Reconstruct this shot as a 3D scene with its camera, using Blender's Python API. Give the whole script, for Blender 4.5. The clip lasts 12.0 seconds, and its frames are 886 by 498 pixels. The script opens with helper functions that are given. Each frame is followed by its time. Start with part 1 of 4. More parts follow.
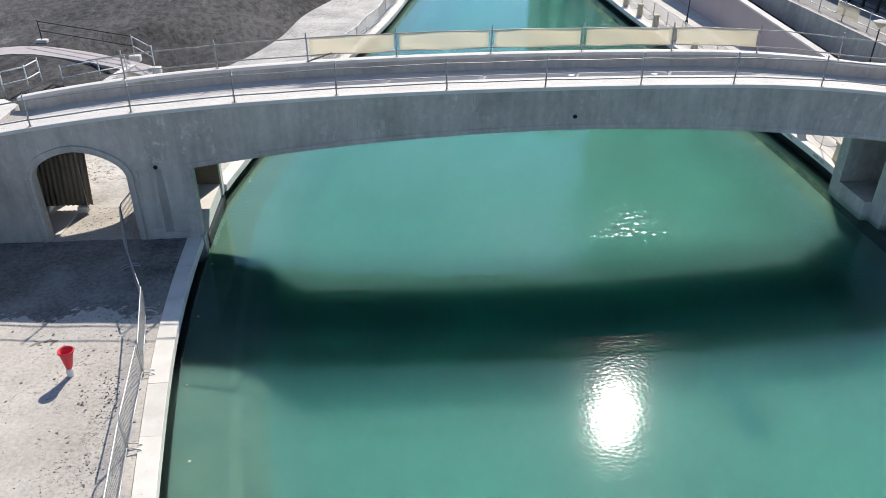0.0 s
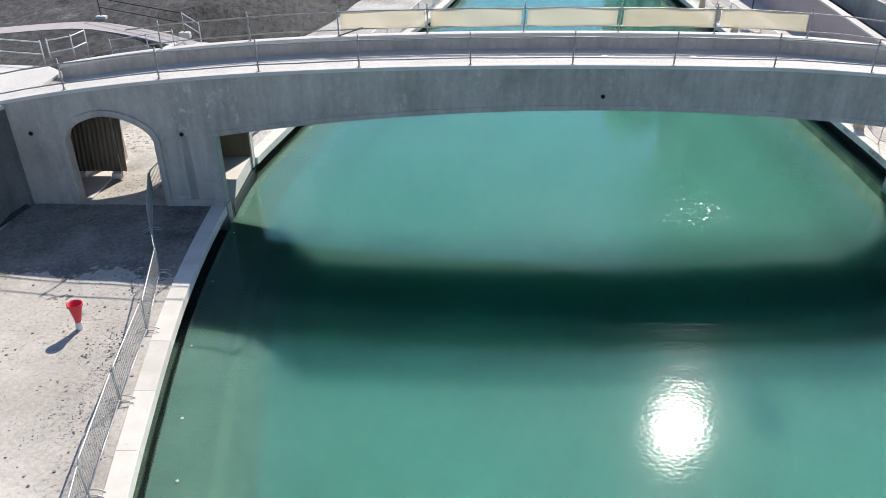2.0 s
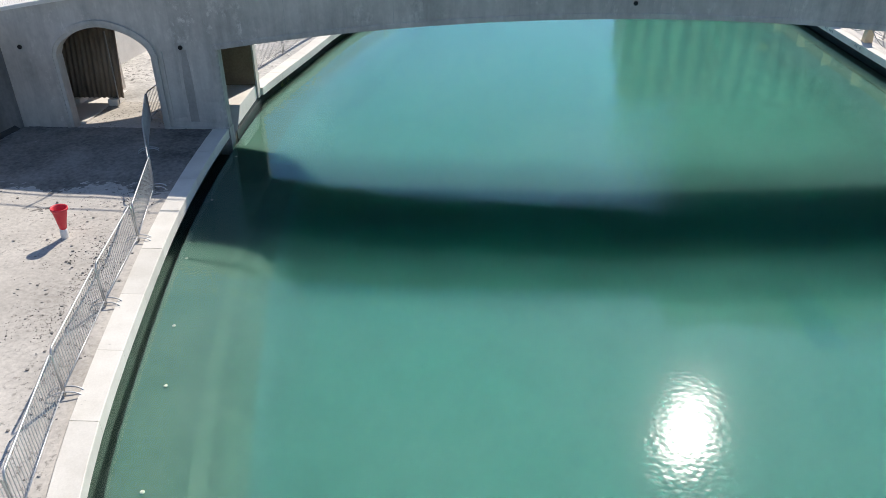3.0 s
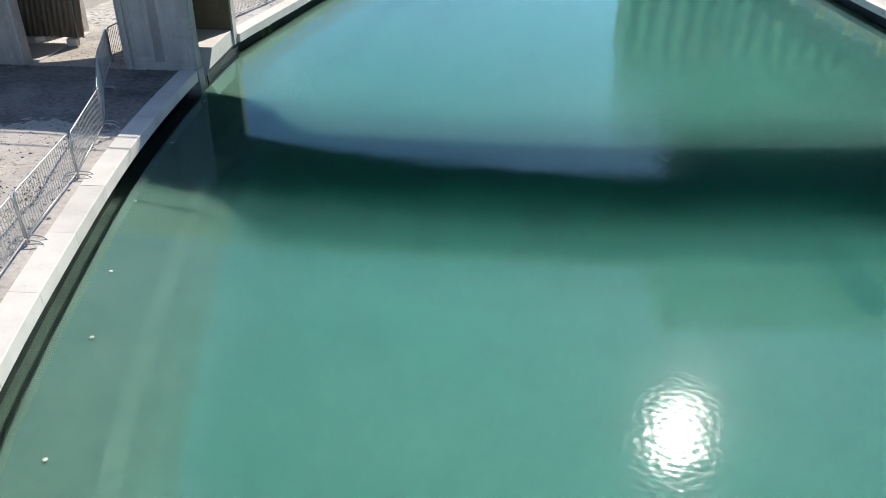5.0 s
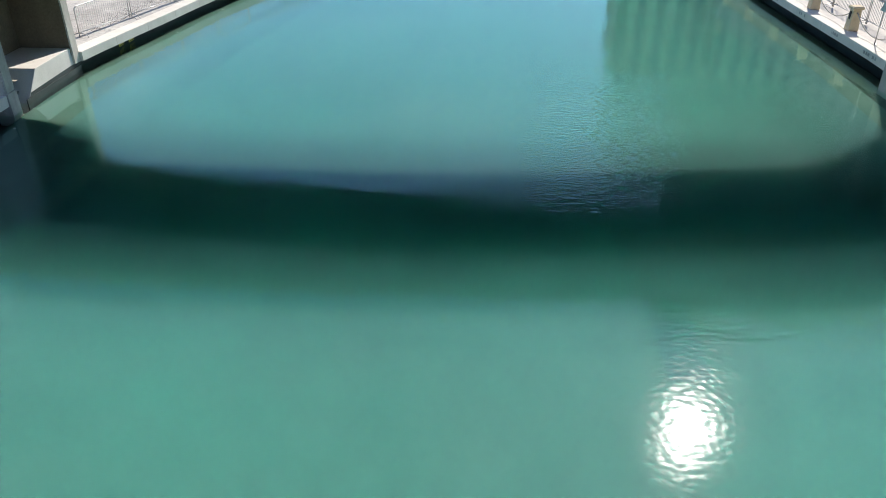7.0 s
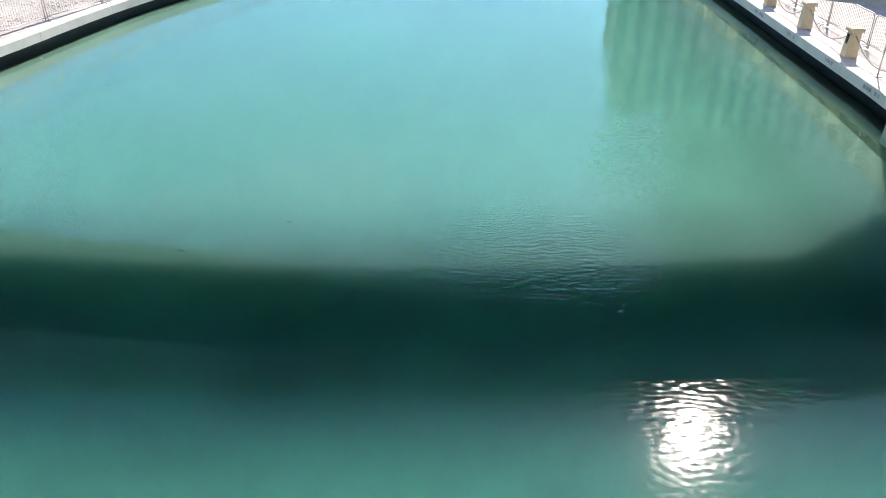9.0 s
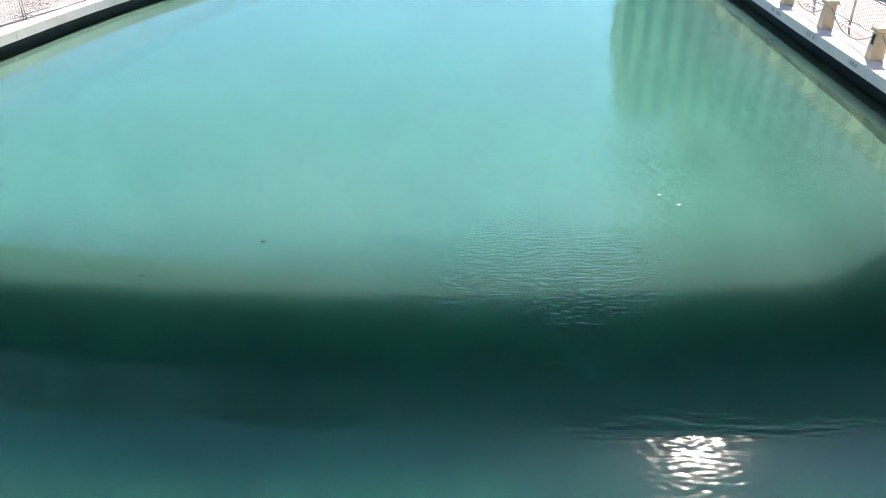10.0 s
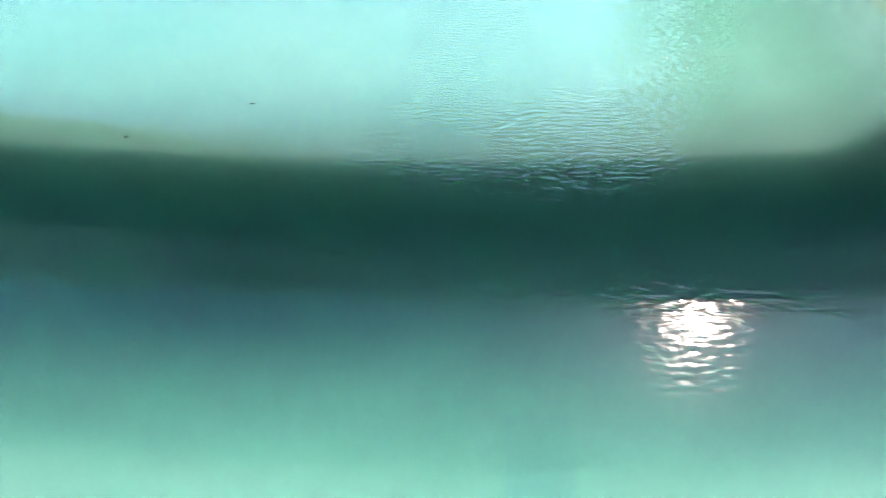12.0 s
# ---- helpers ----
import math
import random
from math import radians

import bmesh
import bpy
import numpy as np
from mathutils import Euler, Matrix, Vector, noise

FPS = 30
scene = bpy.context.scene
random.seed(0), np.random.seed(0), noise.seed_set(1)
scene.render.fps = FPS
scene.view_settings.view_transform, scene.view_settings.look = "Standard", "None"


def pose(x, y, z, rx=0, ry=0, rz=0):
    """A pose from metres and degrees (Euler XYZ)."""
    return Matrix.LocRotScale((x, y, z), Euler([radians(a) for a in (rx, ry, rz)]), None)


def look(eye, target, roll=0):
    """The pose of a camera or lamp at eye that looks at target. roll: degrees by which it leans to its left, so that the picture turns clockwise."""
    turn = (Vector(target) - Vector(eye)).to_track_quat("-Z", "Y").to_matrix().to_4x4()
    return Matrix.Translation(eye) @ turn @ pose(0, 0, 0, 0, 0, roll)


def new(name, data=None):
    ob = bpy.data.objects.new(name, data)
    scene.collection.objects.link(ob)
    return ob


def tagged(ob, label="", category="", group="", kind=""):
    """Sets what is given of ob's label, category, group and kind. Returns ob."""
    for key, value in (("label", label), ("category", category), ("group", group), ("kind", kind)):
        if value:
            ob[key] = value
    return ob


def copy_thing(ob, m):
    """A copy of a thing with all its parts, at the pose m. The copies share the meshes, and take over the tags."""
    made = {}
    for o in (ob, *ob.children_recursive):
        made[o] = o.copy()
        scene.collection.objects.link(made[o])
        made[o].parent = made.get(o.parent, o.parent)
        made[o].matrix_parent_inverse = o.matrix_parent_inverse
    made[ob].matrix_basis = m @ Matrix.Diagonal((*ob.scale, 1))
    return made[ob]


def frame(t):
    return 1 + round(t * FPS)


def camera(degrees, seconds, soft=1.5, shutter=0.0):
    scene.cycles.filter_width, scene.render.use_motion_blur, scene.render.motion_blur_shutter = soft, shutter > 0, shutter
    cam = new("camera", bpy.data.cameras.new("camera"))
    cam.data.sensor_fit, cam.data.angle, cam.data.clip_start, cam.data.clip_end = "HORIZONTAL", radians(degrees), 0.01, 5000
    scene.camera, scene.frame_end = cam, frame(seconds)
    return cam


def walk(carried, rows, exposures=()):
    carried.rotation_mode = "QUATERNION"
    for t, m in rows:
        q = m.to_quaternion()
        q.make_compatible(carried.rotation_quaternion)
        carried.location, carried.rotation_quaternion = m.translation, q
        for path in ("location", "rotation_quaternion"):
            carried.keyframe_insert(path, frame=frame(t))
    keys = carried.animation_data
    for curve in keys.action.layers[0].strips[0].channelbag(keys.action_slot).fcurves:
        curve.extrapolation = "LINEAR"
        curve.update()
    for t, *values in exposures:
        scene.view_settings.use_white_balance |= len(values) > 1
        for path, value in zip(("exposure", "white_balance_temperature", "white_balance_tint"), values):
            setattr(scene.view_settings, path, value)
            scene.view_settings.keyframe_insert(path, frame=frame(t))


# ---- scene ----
cam = camera(61.3, 12.0, soft=0.7)
PATH = [
    (0, (-1.054, -3.150, 14.586), (-0.910, -1.435, 13.569), 0.35),
    (0.5, (0.225, -3.199, 14.746), (0.409, -1.481, 13.738), 0.36),
    (1, (0.625, -3.292, 14.850), (0.607, -1.565, 13.841), 0.41),
    (1.5, (0.702, -3.256, 14.806), (0.676, -1.531, 13.794), 0.28),
    (2, (0.715, -3.213, 13.731), (0.682, -1.493, 12.711), 0.04),
    (2.5, (0.524, -3.079, 12.045), (0.476, -1.356, 11.029), -0.01),
    (3, (0.462, -2.825, 10.442), (0.402, -1.105, 9.425), -0.16),
    (3.5, (0.392, -2.946, 9.804), (0.348, -1.223, 8.790), 0.79),
    (5.3, (0.723, -0.641, 7.993), (0.675, 1.074, 6.966), 1.50),
    (5.5, (0.844, -0.351, 8.112), (0.787, 1.360, 7.078), 1.27),
    (6, (1.573, 0.303, 8.203), (1.516, 2.016, 7.172), 1.14),
    (6.5, (3.377, 1.025, 8.176), (3.321, 2.740, 7.148), 0.86),
    (7, (5.314, 1.500, 7.815), (5.257, 3.222, 6.799), 0.15),
    (7.2, (5.767, 1.608, 7.779), (5.717, 3.329, 6.762), 0.14),
    (8.8, (8.000, 6.600, 7.230), (7.932, 8.325, 6.219), -0.10),
    (9, (8.135, 7.153, 7.179), (8.067, 8.878, 6.168), -0.04),
    (9.5, (8.375, 8.387, 7.049), (8.296, 10.108, 6.033), -0.10),
    (10, (8.376, 8.642, 6.883), (8.292, 10.362, 5.866), -0.10),
    (10.5, (8.533, 8.588, 6.859), (8.428, 10.265, 5.774), -0.27),
    (11, (8.409, 8.581, 6.694), (8.326, 10.103, 5.399), -0.01),
    (11.5, (8.133, 8.780, 6.397), (8.086, 10.277, 5.072), 0.51),
    (12, (8.575, 8.775, 6.505), (8.484, 10.309, 5.225), 0.01),
]
walk(cam, [(t, look(eye, target, roll)) for t, eye, target, roll in PATH],
     [(0, 0.0, 6500, 10), (7.2, 0.0, 6500, 10), (8.8, 0.52, 6800, 15), (10.4, 0.75, 6900, 18), (11.0, 1.02, 7100, 22), (11.5, 1.4, 7200, 24), (12, 1.48, 7200, 24)])

# ---- light ----
SUN = Vector((0.279, 0.692, 0.665)).normalized()
world = bpy.data.worlds.new("sky")
scene.world = world
world.use_nodes = True
wn = world.node_tree
sky = wn.nodes.new("ShaderNodeTexSky")
sky.sky_type = "NISHITA"
sky.sun_disc = False
sky.sun_elevation = math.asin(SUN.z)
sky.sun_rotation = math.atan2(SUN.x, SUN.y)
sky.air_density = 1.0
sky.dust_density = 0.5
sky.ozone_density = 4.0
tint = wn.nodes.new("ShaderNodeMix")
tint.data_type, tint.blend_type = "RGBA", "MULTIPLY"
tint.inputs[0].default_value = 1.0
tint.inputs[7].default_value = (0.95, 0.965, 1.0, 1)
wn.links.new(sky.outputs[0], tint.inputs[6])
wn.links.new(tint.outputs[2], wn.nodes["Background"].inputs[0])
wn.nodes["Background"].inputs[1].default_value = 0.145
sun = new("sun", bpy.data.lights.new("sun", "SUN"))
sun.data.energy = 5.6
sun.data.angle = radians(0.55)
sun.data.color = (1.0, 0.935, 0.85)
sun.matrix_basis = look(SUN * 80, (0, 0, 0))


# ---- materials ----
def socket(node, name):
    return node.inputs[name]


def material(name, a, b, rough=0.8, coarse=0.6, fine=25.0, speck=None, speck_at=0.62, speck_scale=9.0,
             metal=0.0, bump=0.2, depth=0.01, mix=0.5, vary=0.0, island=False, stretch=(1, 1, 1), patches=0.0, streaks=0.0):
    """Two colours mixed by coarse and fine noise at real size, with specks and relief."""
    m = bpy.data.materials.new(name)
    m.use_nodes = True
    n, l = m.node_tree.nodes, m.node_tree.links
    out = n["Principled BSDF"]
    geo = n.new("ShaderNodeNewGeometry")
    fit = n.new("ShaderNodeMapping")
    fit.inputs["Scale"].default_value = stretch
    l.new(geo.outputs["Position"], fit.inputs["Vector"])

    def noise_at(scale, detail=5.0, rough_n=0.6):
        t = n.new("ShaderNodeTexNoise")
        t.inputs["Scale"].default_value = scale
        t.inputs["Detail"].default_value = detail
        t.inputs["Roughness"].default_value = rough_n
        l.new(fit.outputs[0], t.inputs["Vector"])
        return t

    big, small = noise_at(coarse), noise_at(fine, 4.0)
    blend = n.new("ShaderNodeMath")
    blend.operation = "MULTIPLY_ADD"
    l.new(small.outputs["Fac"], blend.inputs[0])
    blend.inputs[1].default_value = mix
    l.new(big.outputs["Fac"], blend.inputs[2])
    ramp = n.new("ShaderNodeMapRange")
    ramp.inputs["From Min"].default_value = 0.35 + 0.5 * mix - 0.1
    ramp.inputs["From Max"].default_value = 0.65 + 0.5 * mix + 0.05
    l.new(blend.outputs[0], ramp.inputs["Value"])
    tint = n.new("ShaderNodeMix")
    tint.data_type = "RGBA"
    tint.inputs[6].default_value = (*a, 1)
    tint.inputs[7].default_value = (*b, 1)
    l.new(ramp.outputs[0], tint.inputs[0])
    colour = tint.outputs[2]
    if speck:
        sp = noise_at(speck_scale, 6.0, 0.7)
        cut = n.new("ShaderNodeMapRange")
        cut.inputs["From Min"].default_value = speck_at
        cut.inputs["From Max"].default_value = speck_at + 0.1
        l.new(sp.outputs["Fac"], cut.inputs["Value"])
        over = n.new("ShaderNodeMix")
        over.data_type = "RGBA"
        l.new(colour, over.inputs[6])
        over.inputs[7].default_value = (*speck, 1)
        amount = cut.outputs[0]
        if patches:
            where = noise_at(patches, 3.0)
            zone = n.new("ShaderNodeMapRange")
            zone.inputs["From Min"].default_value, zone.inputs["From Max"].default_value = 0.42, 0.66
            l.new(where.outputs["Fac"], zone.inputs["Value"])
            both = n.new("ShaderNodeMath")
            both.operation = "MULTIPLY"
            l.new(amount, both.inputs[0])
            l.new(zone.outputs[0], both.inputs[1])
            amount = both.outputs[0]
        l.new(amount, over.inputs[0])
        colour = over.outputs[2]
    if streaks:
        long = n.new("ShaderNodeMapping")
        long.inputs["Scale"].default_value = (2.6, 2.6, 0.22)
        l.new(geo.outputs["Position"], long.inputs["Vector"])
        run = n.new("ShaderNodeTexNoise")
        run.inputs["Scale"].default_value, run.inputs["Detail"].default_value, run.inputs["Roughness"].default_value = 1.0, 5.0, 0.65
        l.new(long.outputs[0], run.inputs["Vector"])
        soak = n.new("ShaderNodeMapRange")
        soak.inputs["From Min"].default_value, soak.inputs["From Max"].default_value = 0.42, 0.66
        soak.inputs["To Min"].default_value, soak.inputs["To Max"].default_value = 1.0, 1.0 - streaks
        l.new(run.outputs["Fac"], soak.inputs["Value"])
        wet = n.new("ShaderNodeMix")
        wet.data_type, wet.blend_type = "RGBA", "MULTIPLY"
        wet.inputs[0].default_value = 1.0
        l.new(colour, wet.inputs[6])
        l.new(soak.outputs[0], wet.inputs[7])
        colour = wet.outputs[2]
    if vary:
        info = n.new("ShaderNodeObjectInfo")
        hue = n.new("ShaderNodeHueSaturation")
        span = n.new("ShaderNodeMapRange")
        span.inputs["To Min"].default_value = 1 - vary
        span.inputs["To Max"].default_value = 1 + vary
        l.new((geo.outputs["Random Per Island"] if island else info.outputs["Random"]), span.inputs["Value"])
        l.new(span.outputs[0], hue.inputs["Value"])
        l.new(colour, hue.inputs["Color"])
        colour = hue.outputs[0]
    l.new(colour, out.inputs["Base Color"])
    out.inputs["Roughness"].default_value = rough
    out.inputs["Metallic"].default_value = metal
    if bump:
        relief = n.new("ShaderNodeBump")
        relief.inputs["Strength"].default_value = bump
        relief.inputs["Distance"].default_value = depth
        l.new(blend.outputs[0], relief.inputs["Height"])
        l.new(relief.outputs[0], out.inputs["Normal"])
    return m


def water_material():
    """A rippled surface: sharp gloss by Fresnel over a body that scatters what lies below."""
    m = bpy.data.materials.new("water")
    m.use_nodes = True
    n, l = m.node_tree.nodes, m.node_tree.links
    n.remove(n["Principled BSDF"])
    geo = n.new("ShaderNodeNewGeometry")

    def ripples(scale, stretch, detail):
        fit = n.new("ShaderNodeMapping")
        fit.inputs["Scale"].default_value = stretch
        fit.inputs["Rotation"].default_value = (0, 0, radians(-8))
        l.new(geo.outputs["Position"], fit.inputs["Vector"])
        t = n.new("ShaderNodeTexNoise")
        t.inputs["Scale"].default_value = scale
        t.inputs["Detail"].default_value = detail
        l.new(fit.outputs[0], t.inputs["Vector"])
        return t.outputs["Fac"]

    swell, chop, small, fine, gusts = ripples(0.8, (0.6, 1, 1), 1), ripples(2.0, (0.7, 1, 1), 0), ripples(9.0, (0.95, 1, 1), 0), ripples(11.5, (0.45, 1, 1), 0), ripples(0.16, (1, 1, 1), 2)

    def ramp(value, a, b, low, high):
        node = n.new("ShaderNodeMapRange")
        node.interpolation_type = "SMOOTHSTEP"
        for key, v in zip(("From Min", "From Max", "To Min", "To Max"), (a, b, low, high)):
            node.inputs[key].default_value = v
        l.new(value, node.inputs["Value"])
        return node.outputs[0]

    def sum_of(a, k, b):
        """a times k plus b, where k is a number or a socket."""
        node = n.new("ShaderNodeMath")
        node.operation = "MULTIPLY_ADD"
        l.new(a, node.inputs[0])
        if isinstance(k, float):
            node.inputs[1].default_value = k
        else:
            l.new(k, node.inputs[1])
        if isinstance(b, float):
            node.inputs[2].default_value = b
        else:
            l.new(b, node.inputs[2])
        return node.outputs[0]

    # a light breeze touches the water below the footbridge; elsewhere it lies almost still
    off = n.new("ShaderNodeVectorMath")
    off.operation = "DISTANCE"
    off.inputs[1].default_value = BREEZE
    l.new(geo.outputs["Position"], off.inputs[0])
    breeze, calm = ramp(off.outputs["Value"], 1.0, 8.4, 1.0, 0.0), ramp(gusts, 0.38, 0.62, 0.6, 1.5)
    ruffled = sum_of(breeze, 22.0, calm)
    stirred = sum_of(breeze, 0.3, calm)
    height = sum_of(swell, 0.5, sum_of(sum_of(chop, 0.20, sum_of(small, 0.14, 0.0)), stirred, sum_of(sum_of(fine, 0.07, 0.0), ruffled, 0.0)))
    relief = n.new("ShaderNodeBump")
    relief.inputs["Strength"].default_value = 1.0
    relief.inputs["Distance"].default_value = RIPPLE
    l.new(height, relief.inputs["Height"])
    gloss = n.new("ShaderNodeBsdfGlossy")
    gloss.inputs["Roughness"].default_value = 0.0
    gloss.inputs["Color"].default_value = (0.58, 0.90, 1.0, 1)
    haze = n.new("ShaderNodeBsdfGlossy")
    haze.inputs["Roughness"].default_value = 0.085
    haze.inputs["Color"].default_value = (1.0, 1.0, 1.0, 1)
    shine = n.new("ShaderNodeMixShader")
    shine.inputs[0].default_value = 0.12
    l.new(gloss.outputs[0], shine.inputs[1])
    l.new(haze.outputs[0], shine.inputs[2])
    body = n.new("ShaderNodeBsdfRefraction")
    body.inputs["Roughness"].default_value = MURK
    body.inputs["IOR"].default_value = 1.33
    body.inputs["Color"].default_value = (0.92, 0.98, 0.96, 1)
    rim = n.new("ShaderNodeFresnel")
    rim.inputs["IOR"].default_value = 1.45
    both = n.new("ShaderNodeMixShader")
    for node in (gloss, haze, rim):
        l.new(relief.outputs[0], node.inputs["Normal"])
    l.new(rim.outputs[0], both.inputs[0])
    l.new(body.outputs[0], both.inputs[1])
    l.new(shine.outputs[0], both.inputs[2])
    l.new(both.outputs[0], n["Material Output"].inputs["Surface"])
    return m


def silt_material():
    """Fine silt hanging in the water: mostly clear, the rest scatters light."""
    m = bpy.data.materials.new("hanging_silt")
    m.use_nodes = True
    n, l = m.node_tree.nodes, m.node_tree.links
    n.remove(n["Principled BSDF"])
    geo = n.new("ShaderNodeNewGeometry")
    cloud = n.new("ShaderNodeTexNoise")
    cloud.inputs["Scale"].default_value = 0.16
    cloud.inputs["Detail"].default_value = 2
    l.new(geo.outputs["Position"], cloud.inputs["Vector"])
    dense = n.new("ShaderNodeMapRange")
    dense.inputs["From Min"].default_value, dense.inputs["From Max"].default_value = 0.35, 0.65
    dense.inputs["To Min"].default_value, dense.inputs["To Max"].default_value = SILT * 0.8, SILT * 1.25
    l.new(cloud.outputs["Fac"], dense.inputs["Value"])
    up, clear, mixed = n.new("ShaderNodeSubsurfaceScattering"), n.new("ShaderNodeBsdfTransparent"), n.new("ShaderNodeMixShader")
    up.falloff = "BURLEY"
    up.inputs["Color"].default_value = (*SILT_COLOUR, 1)
    up.inputs["Radius"].default_value, up.inputs["Scale"].default_value = (0.42, 1.0, 0.86), 6.5
    thin = n.new("ShaderNodeAttribute")
    thin.attribute_name = "silt_load"
    load = n.new("ShaderNodeMath")
    load.operation = "MULTIPLY"
    l.new(dense.outputs[0], load.inputs[0])
    l.new(thin.outputs["Fac"], load.inputs[1])
    l.new(load.outputs[0], mixed.inputs[0])
    l.new(clear.outputs[0], mixed.inputs[1])
    l.new(up.outputs[0], mixed.inputs[2])
    l.new(mixed.outputs[0], n["Material Output"].inputs["Surface"])
    return m


def cloth_material():
    m = material("cream_cloth", (0.80, 0.71, 0.54), (0.88, 0.81, 0.66), 0.9, 1.5, 60, speck=(0.5, 0.3, 0.14), speck_at=0.72, speck_scale=2.5, bump=0.3)
    n, l = m.node_tree.nodes, m.node_tree.links
    p = n["Principled BSDF"]
    thin = n.new("ShaderNodeBsdfTranslucent")
    thin.inputs["Color"].default_value = (0.88, 0.79, 0.60, 1)
    clear = n.new("ShaderNodeBsdfTransparent")
    one, two = n.new("ShaderNodeMixShader"), n.new("ShaderNodeMixShader")
    one.inputs[0].default_value, two.inputs[0].default_value = 0.5, 0.46
    l.new(p.outputs[0], one.inputs[1])
    l.new(thin.outputs[0], one.inputs[2])
    l.new(one.outputs[0], two.inputs[1])
    l.new(clear.outputs[0], two.inputs[2])
    l.new(two.outputs[0], n["Material Output"].inputs["Surface"])
    return m


RIPPLE, MURK, BREEZE = 0.010, 0.125, (10.4, 21.6, 0)
SILT, SILT_COLOUR = 0.088, (0.066, 0.305, 0.246)
WATER = water_material()
MURKY = silt_material()
CONCRETE = material("grey_concrete", (0.37, 0.335, 0.297), (0.60, 0.55, 0.49), 0.85, 0.6, 5, mix=0.45, speck=(0.70, 0.65, 0.585), speck_at=0.55, speck_scale=3.2, patches=0.45, bump=0.35, stretch=(1, 1, 0.7), streaks=0.16)
REPAIR = material("repaired_concrete", (0.45, 0.415, 0.37), (0.57, 0.53, 0.475), 0.9, 1.2, 9, bump=0.25, streaks=0.2)
WALL_DARK = material("weathered_concrete", (0.15, 0.138, 0.126), (0.26, 0.24, 0.22), 0.9, 0.5, 6, bump=0.3, streaks=0.2)
# shade under the deck, held in the soffit's colour
SOFFIT_SHADE = material("shade_dark_soffit", (0.05, 0.05, 0.046), (0.11, 0.105, 0.095), 0.85, 0.8, 7, bump=0.2)
DAMP = material("damp_concrete", (0.28, 0.258, 0.23), (0.40, 0.37, 0.335), 0.75, 1.0, 9, bump=0.25)
PALE = material("pale_concrete", (0.60, 0.565, 0.515), (0.74, 0.70, 0.645), 0.85, 0.9, 22, speck=(0.38, 0.36, 0.33), speck_at=0.66, speck_scale=3.0, bump=0.2)
COPING = material("coping_stone", (0.60, 0.56, 0.485), (0.74, 0.70, 0.625), 0.8, 1.1, 30, speck=(0.33, 0.31, 0.27), speck_at=0.66, speck_scale=4.0, bump=0.2, vary=0.07)
DIRT = material("dusty_ground", (0.31, 0.280, 0.240), (0.65, 0.600, 0.530), 0.95, 0.24, 9, speck=(0.08, 0.072, 0.062), speck_at=0.54, speck_scale=7.0, bump=0.45, depth=0.04, patches=0.35, mix=0.45)
RUBBLY = material("stony_track", (0.31, 0.292, 0.264), (0.62, 0.59, 0.545), 0.95, 0.45, 6, speck=(0.10, 0.093, 0.083), speck_at=0.52, speck_scale=5.0, bump=0.6, depth=0.05, patches=0.3, mix=0.6)
SOIL = material("dark_soil", (0.008, 0.0076, 0.0075), (0.078, 0.074, 0.071), 0.95, 0.16, 2.6, speck=(0.15, 0.14, 0.128), speck_at=0.55, speck_scale=0.8, bump=1.0, depth=0.25, stretch=(1, 0.45, 1), mix=1.1, patches=0.08)
PAVING = material("pale_paving", (0.48, 0.45, 0.41), (0.62, 0.58, 0.53), 0.85, 1.2, 30, bump=0.2)
ROAD = material("grey_road_paving", (0.20, 0.195, 0.185), (0.32, 0.31, 0.295), 0.9, 0.5, 20, bump=0.2)
PINK_PATH = material("pink_paving", (0.40, 0.35, 0.33), (0.50, 0.45, 0.43), 0.9, 1.5, 30, bump=0.2)
PINK_WALL = material("pink_render", (0.46, 0.36, 0.35), (0.53, 0.43, 0.41), 0.9, 0.5, 20, bump=0.15)
PLUM = material("plum_render", (0.075, 0.066, 0.080), (0.11, 0.097, 0.112), 0.85, 0.4, 12, bump=0.15)
TUBE = material("galvanised_steel", (0.42, 0.42, 0.42), (0.60, 0.60, 0.59), 0.45, 5, 60, metal=0.7, bump=0.1)
DULL = material("weathered_steel", (0.30, 0.29, 0.27), (0.46, 0.45, 0.42), 0.55, 5, 60, metal=0.5, speck=(0.25, 0.15, 0.08), speck_at=0.68, speck_scale=6, bump=0.1)
WHITE_TUBE = material("white_painted_tube", (0.70, 0.70, 0.68), (0.80, 0.80, 0.78), 0.5, 4, 40, bump=0.1)
DARK = material("dark_metal", (0.02, 0.02, 0.022), (0.05, 0.048, 0.046), 0.6, 4, 40, metal=0.3, bump=0.1)
VOID = material("dark_opening", (0.006, 0.006, 0.006), (0.012, 0.012, 0.012), 0.9, 4, 40, bump=0)
# wet algae, taken near black to hold the quay recess's shade too
ALGAE_SHADE = material("wet_algae_shade_concrete", (0.012, 0.016, 0.016), (0.035, 0.045, 0.042), 0.6, 1.5, 18, bump=0.4)
# dark green that stands in for shade and reflection along the quays
FOOT_SHADE = material("dark_green_foot_shade", (0.018, 0.036, 0.028), (0.045, 0.078, 0.058), 0.9, 1.5, 12, bump=0.2)
BED = material("turquoise_bed", (0.066, 0.166, 0.150), (0.106, 0.220, 0.203), 0.95, 0.22, 1.4, bump=0)
SHELF = material("silted_shelf", (0.072, 0.142, 0.110), (0.100, 0.175, 0.140), 0.95, 0.6, 6, bump=0.2)
SHELF_EDGE = material("pale_shelf_edge", (0.084, 0.160, 0.125), (0.112, 0.194, 0.155), 0.95, 1.0, 9, bump=0.1)
TILE = material("blue_mosaic", (0.016, 0.064, 0.088), (0.027, 0.088, 0.12), 0.9, 3, 40, bump=0, vary=0.3, island=True)
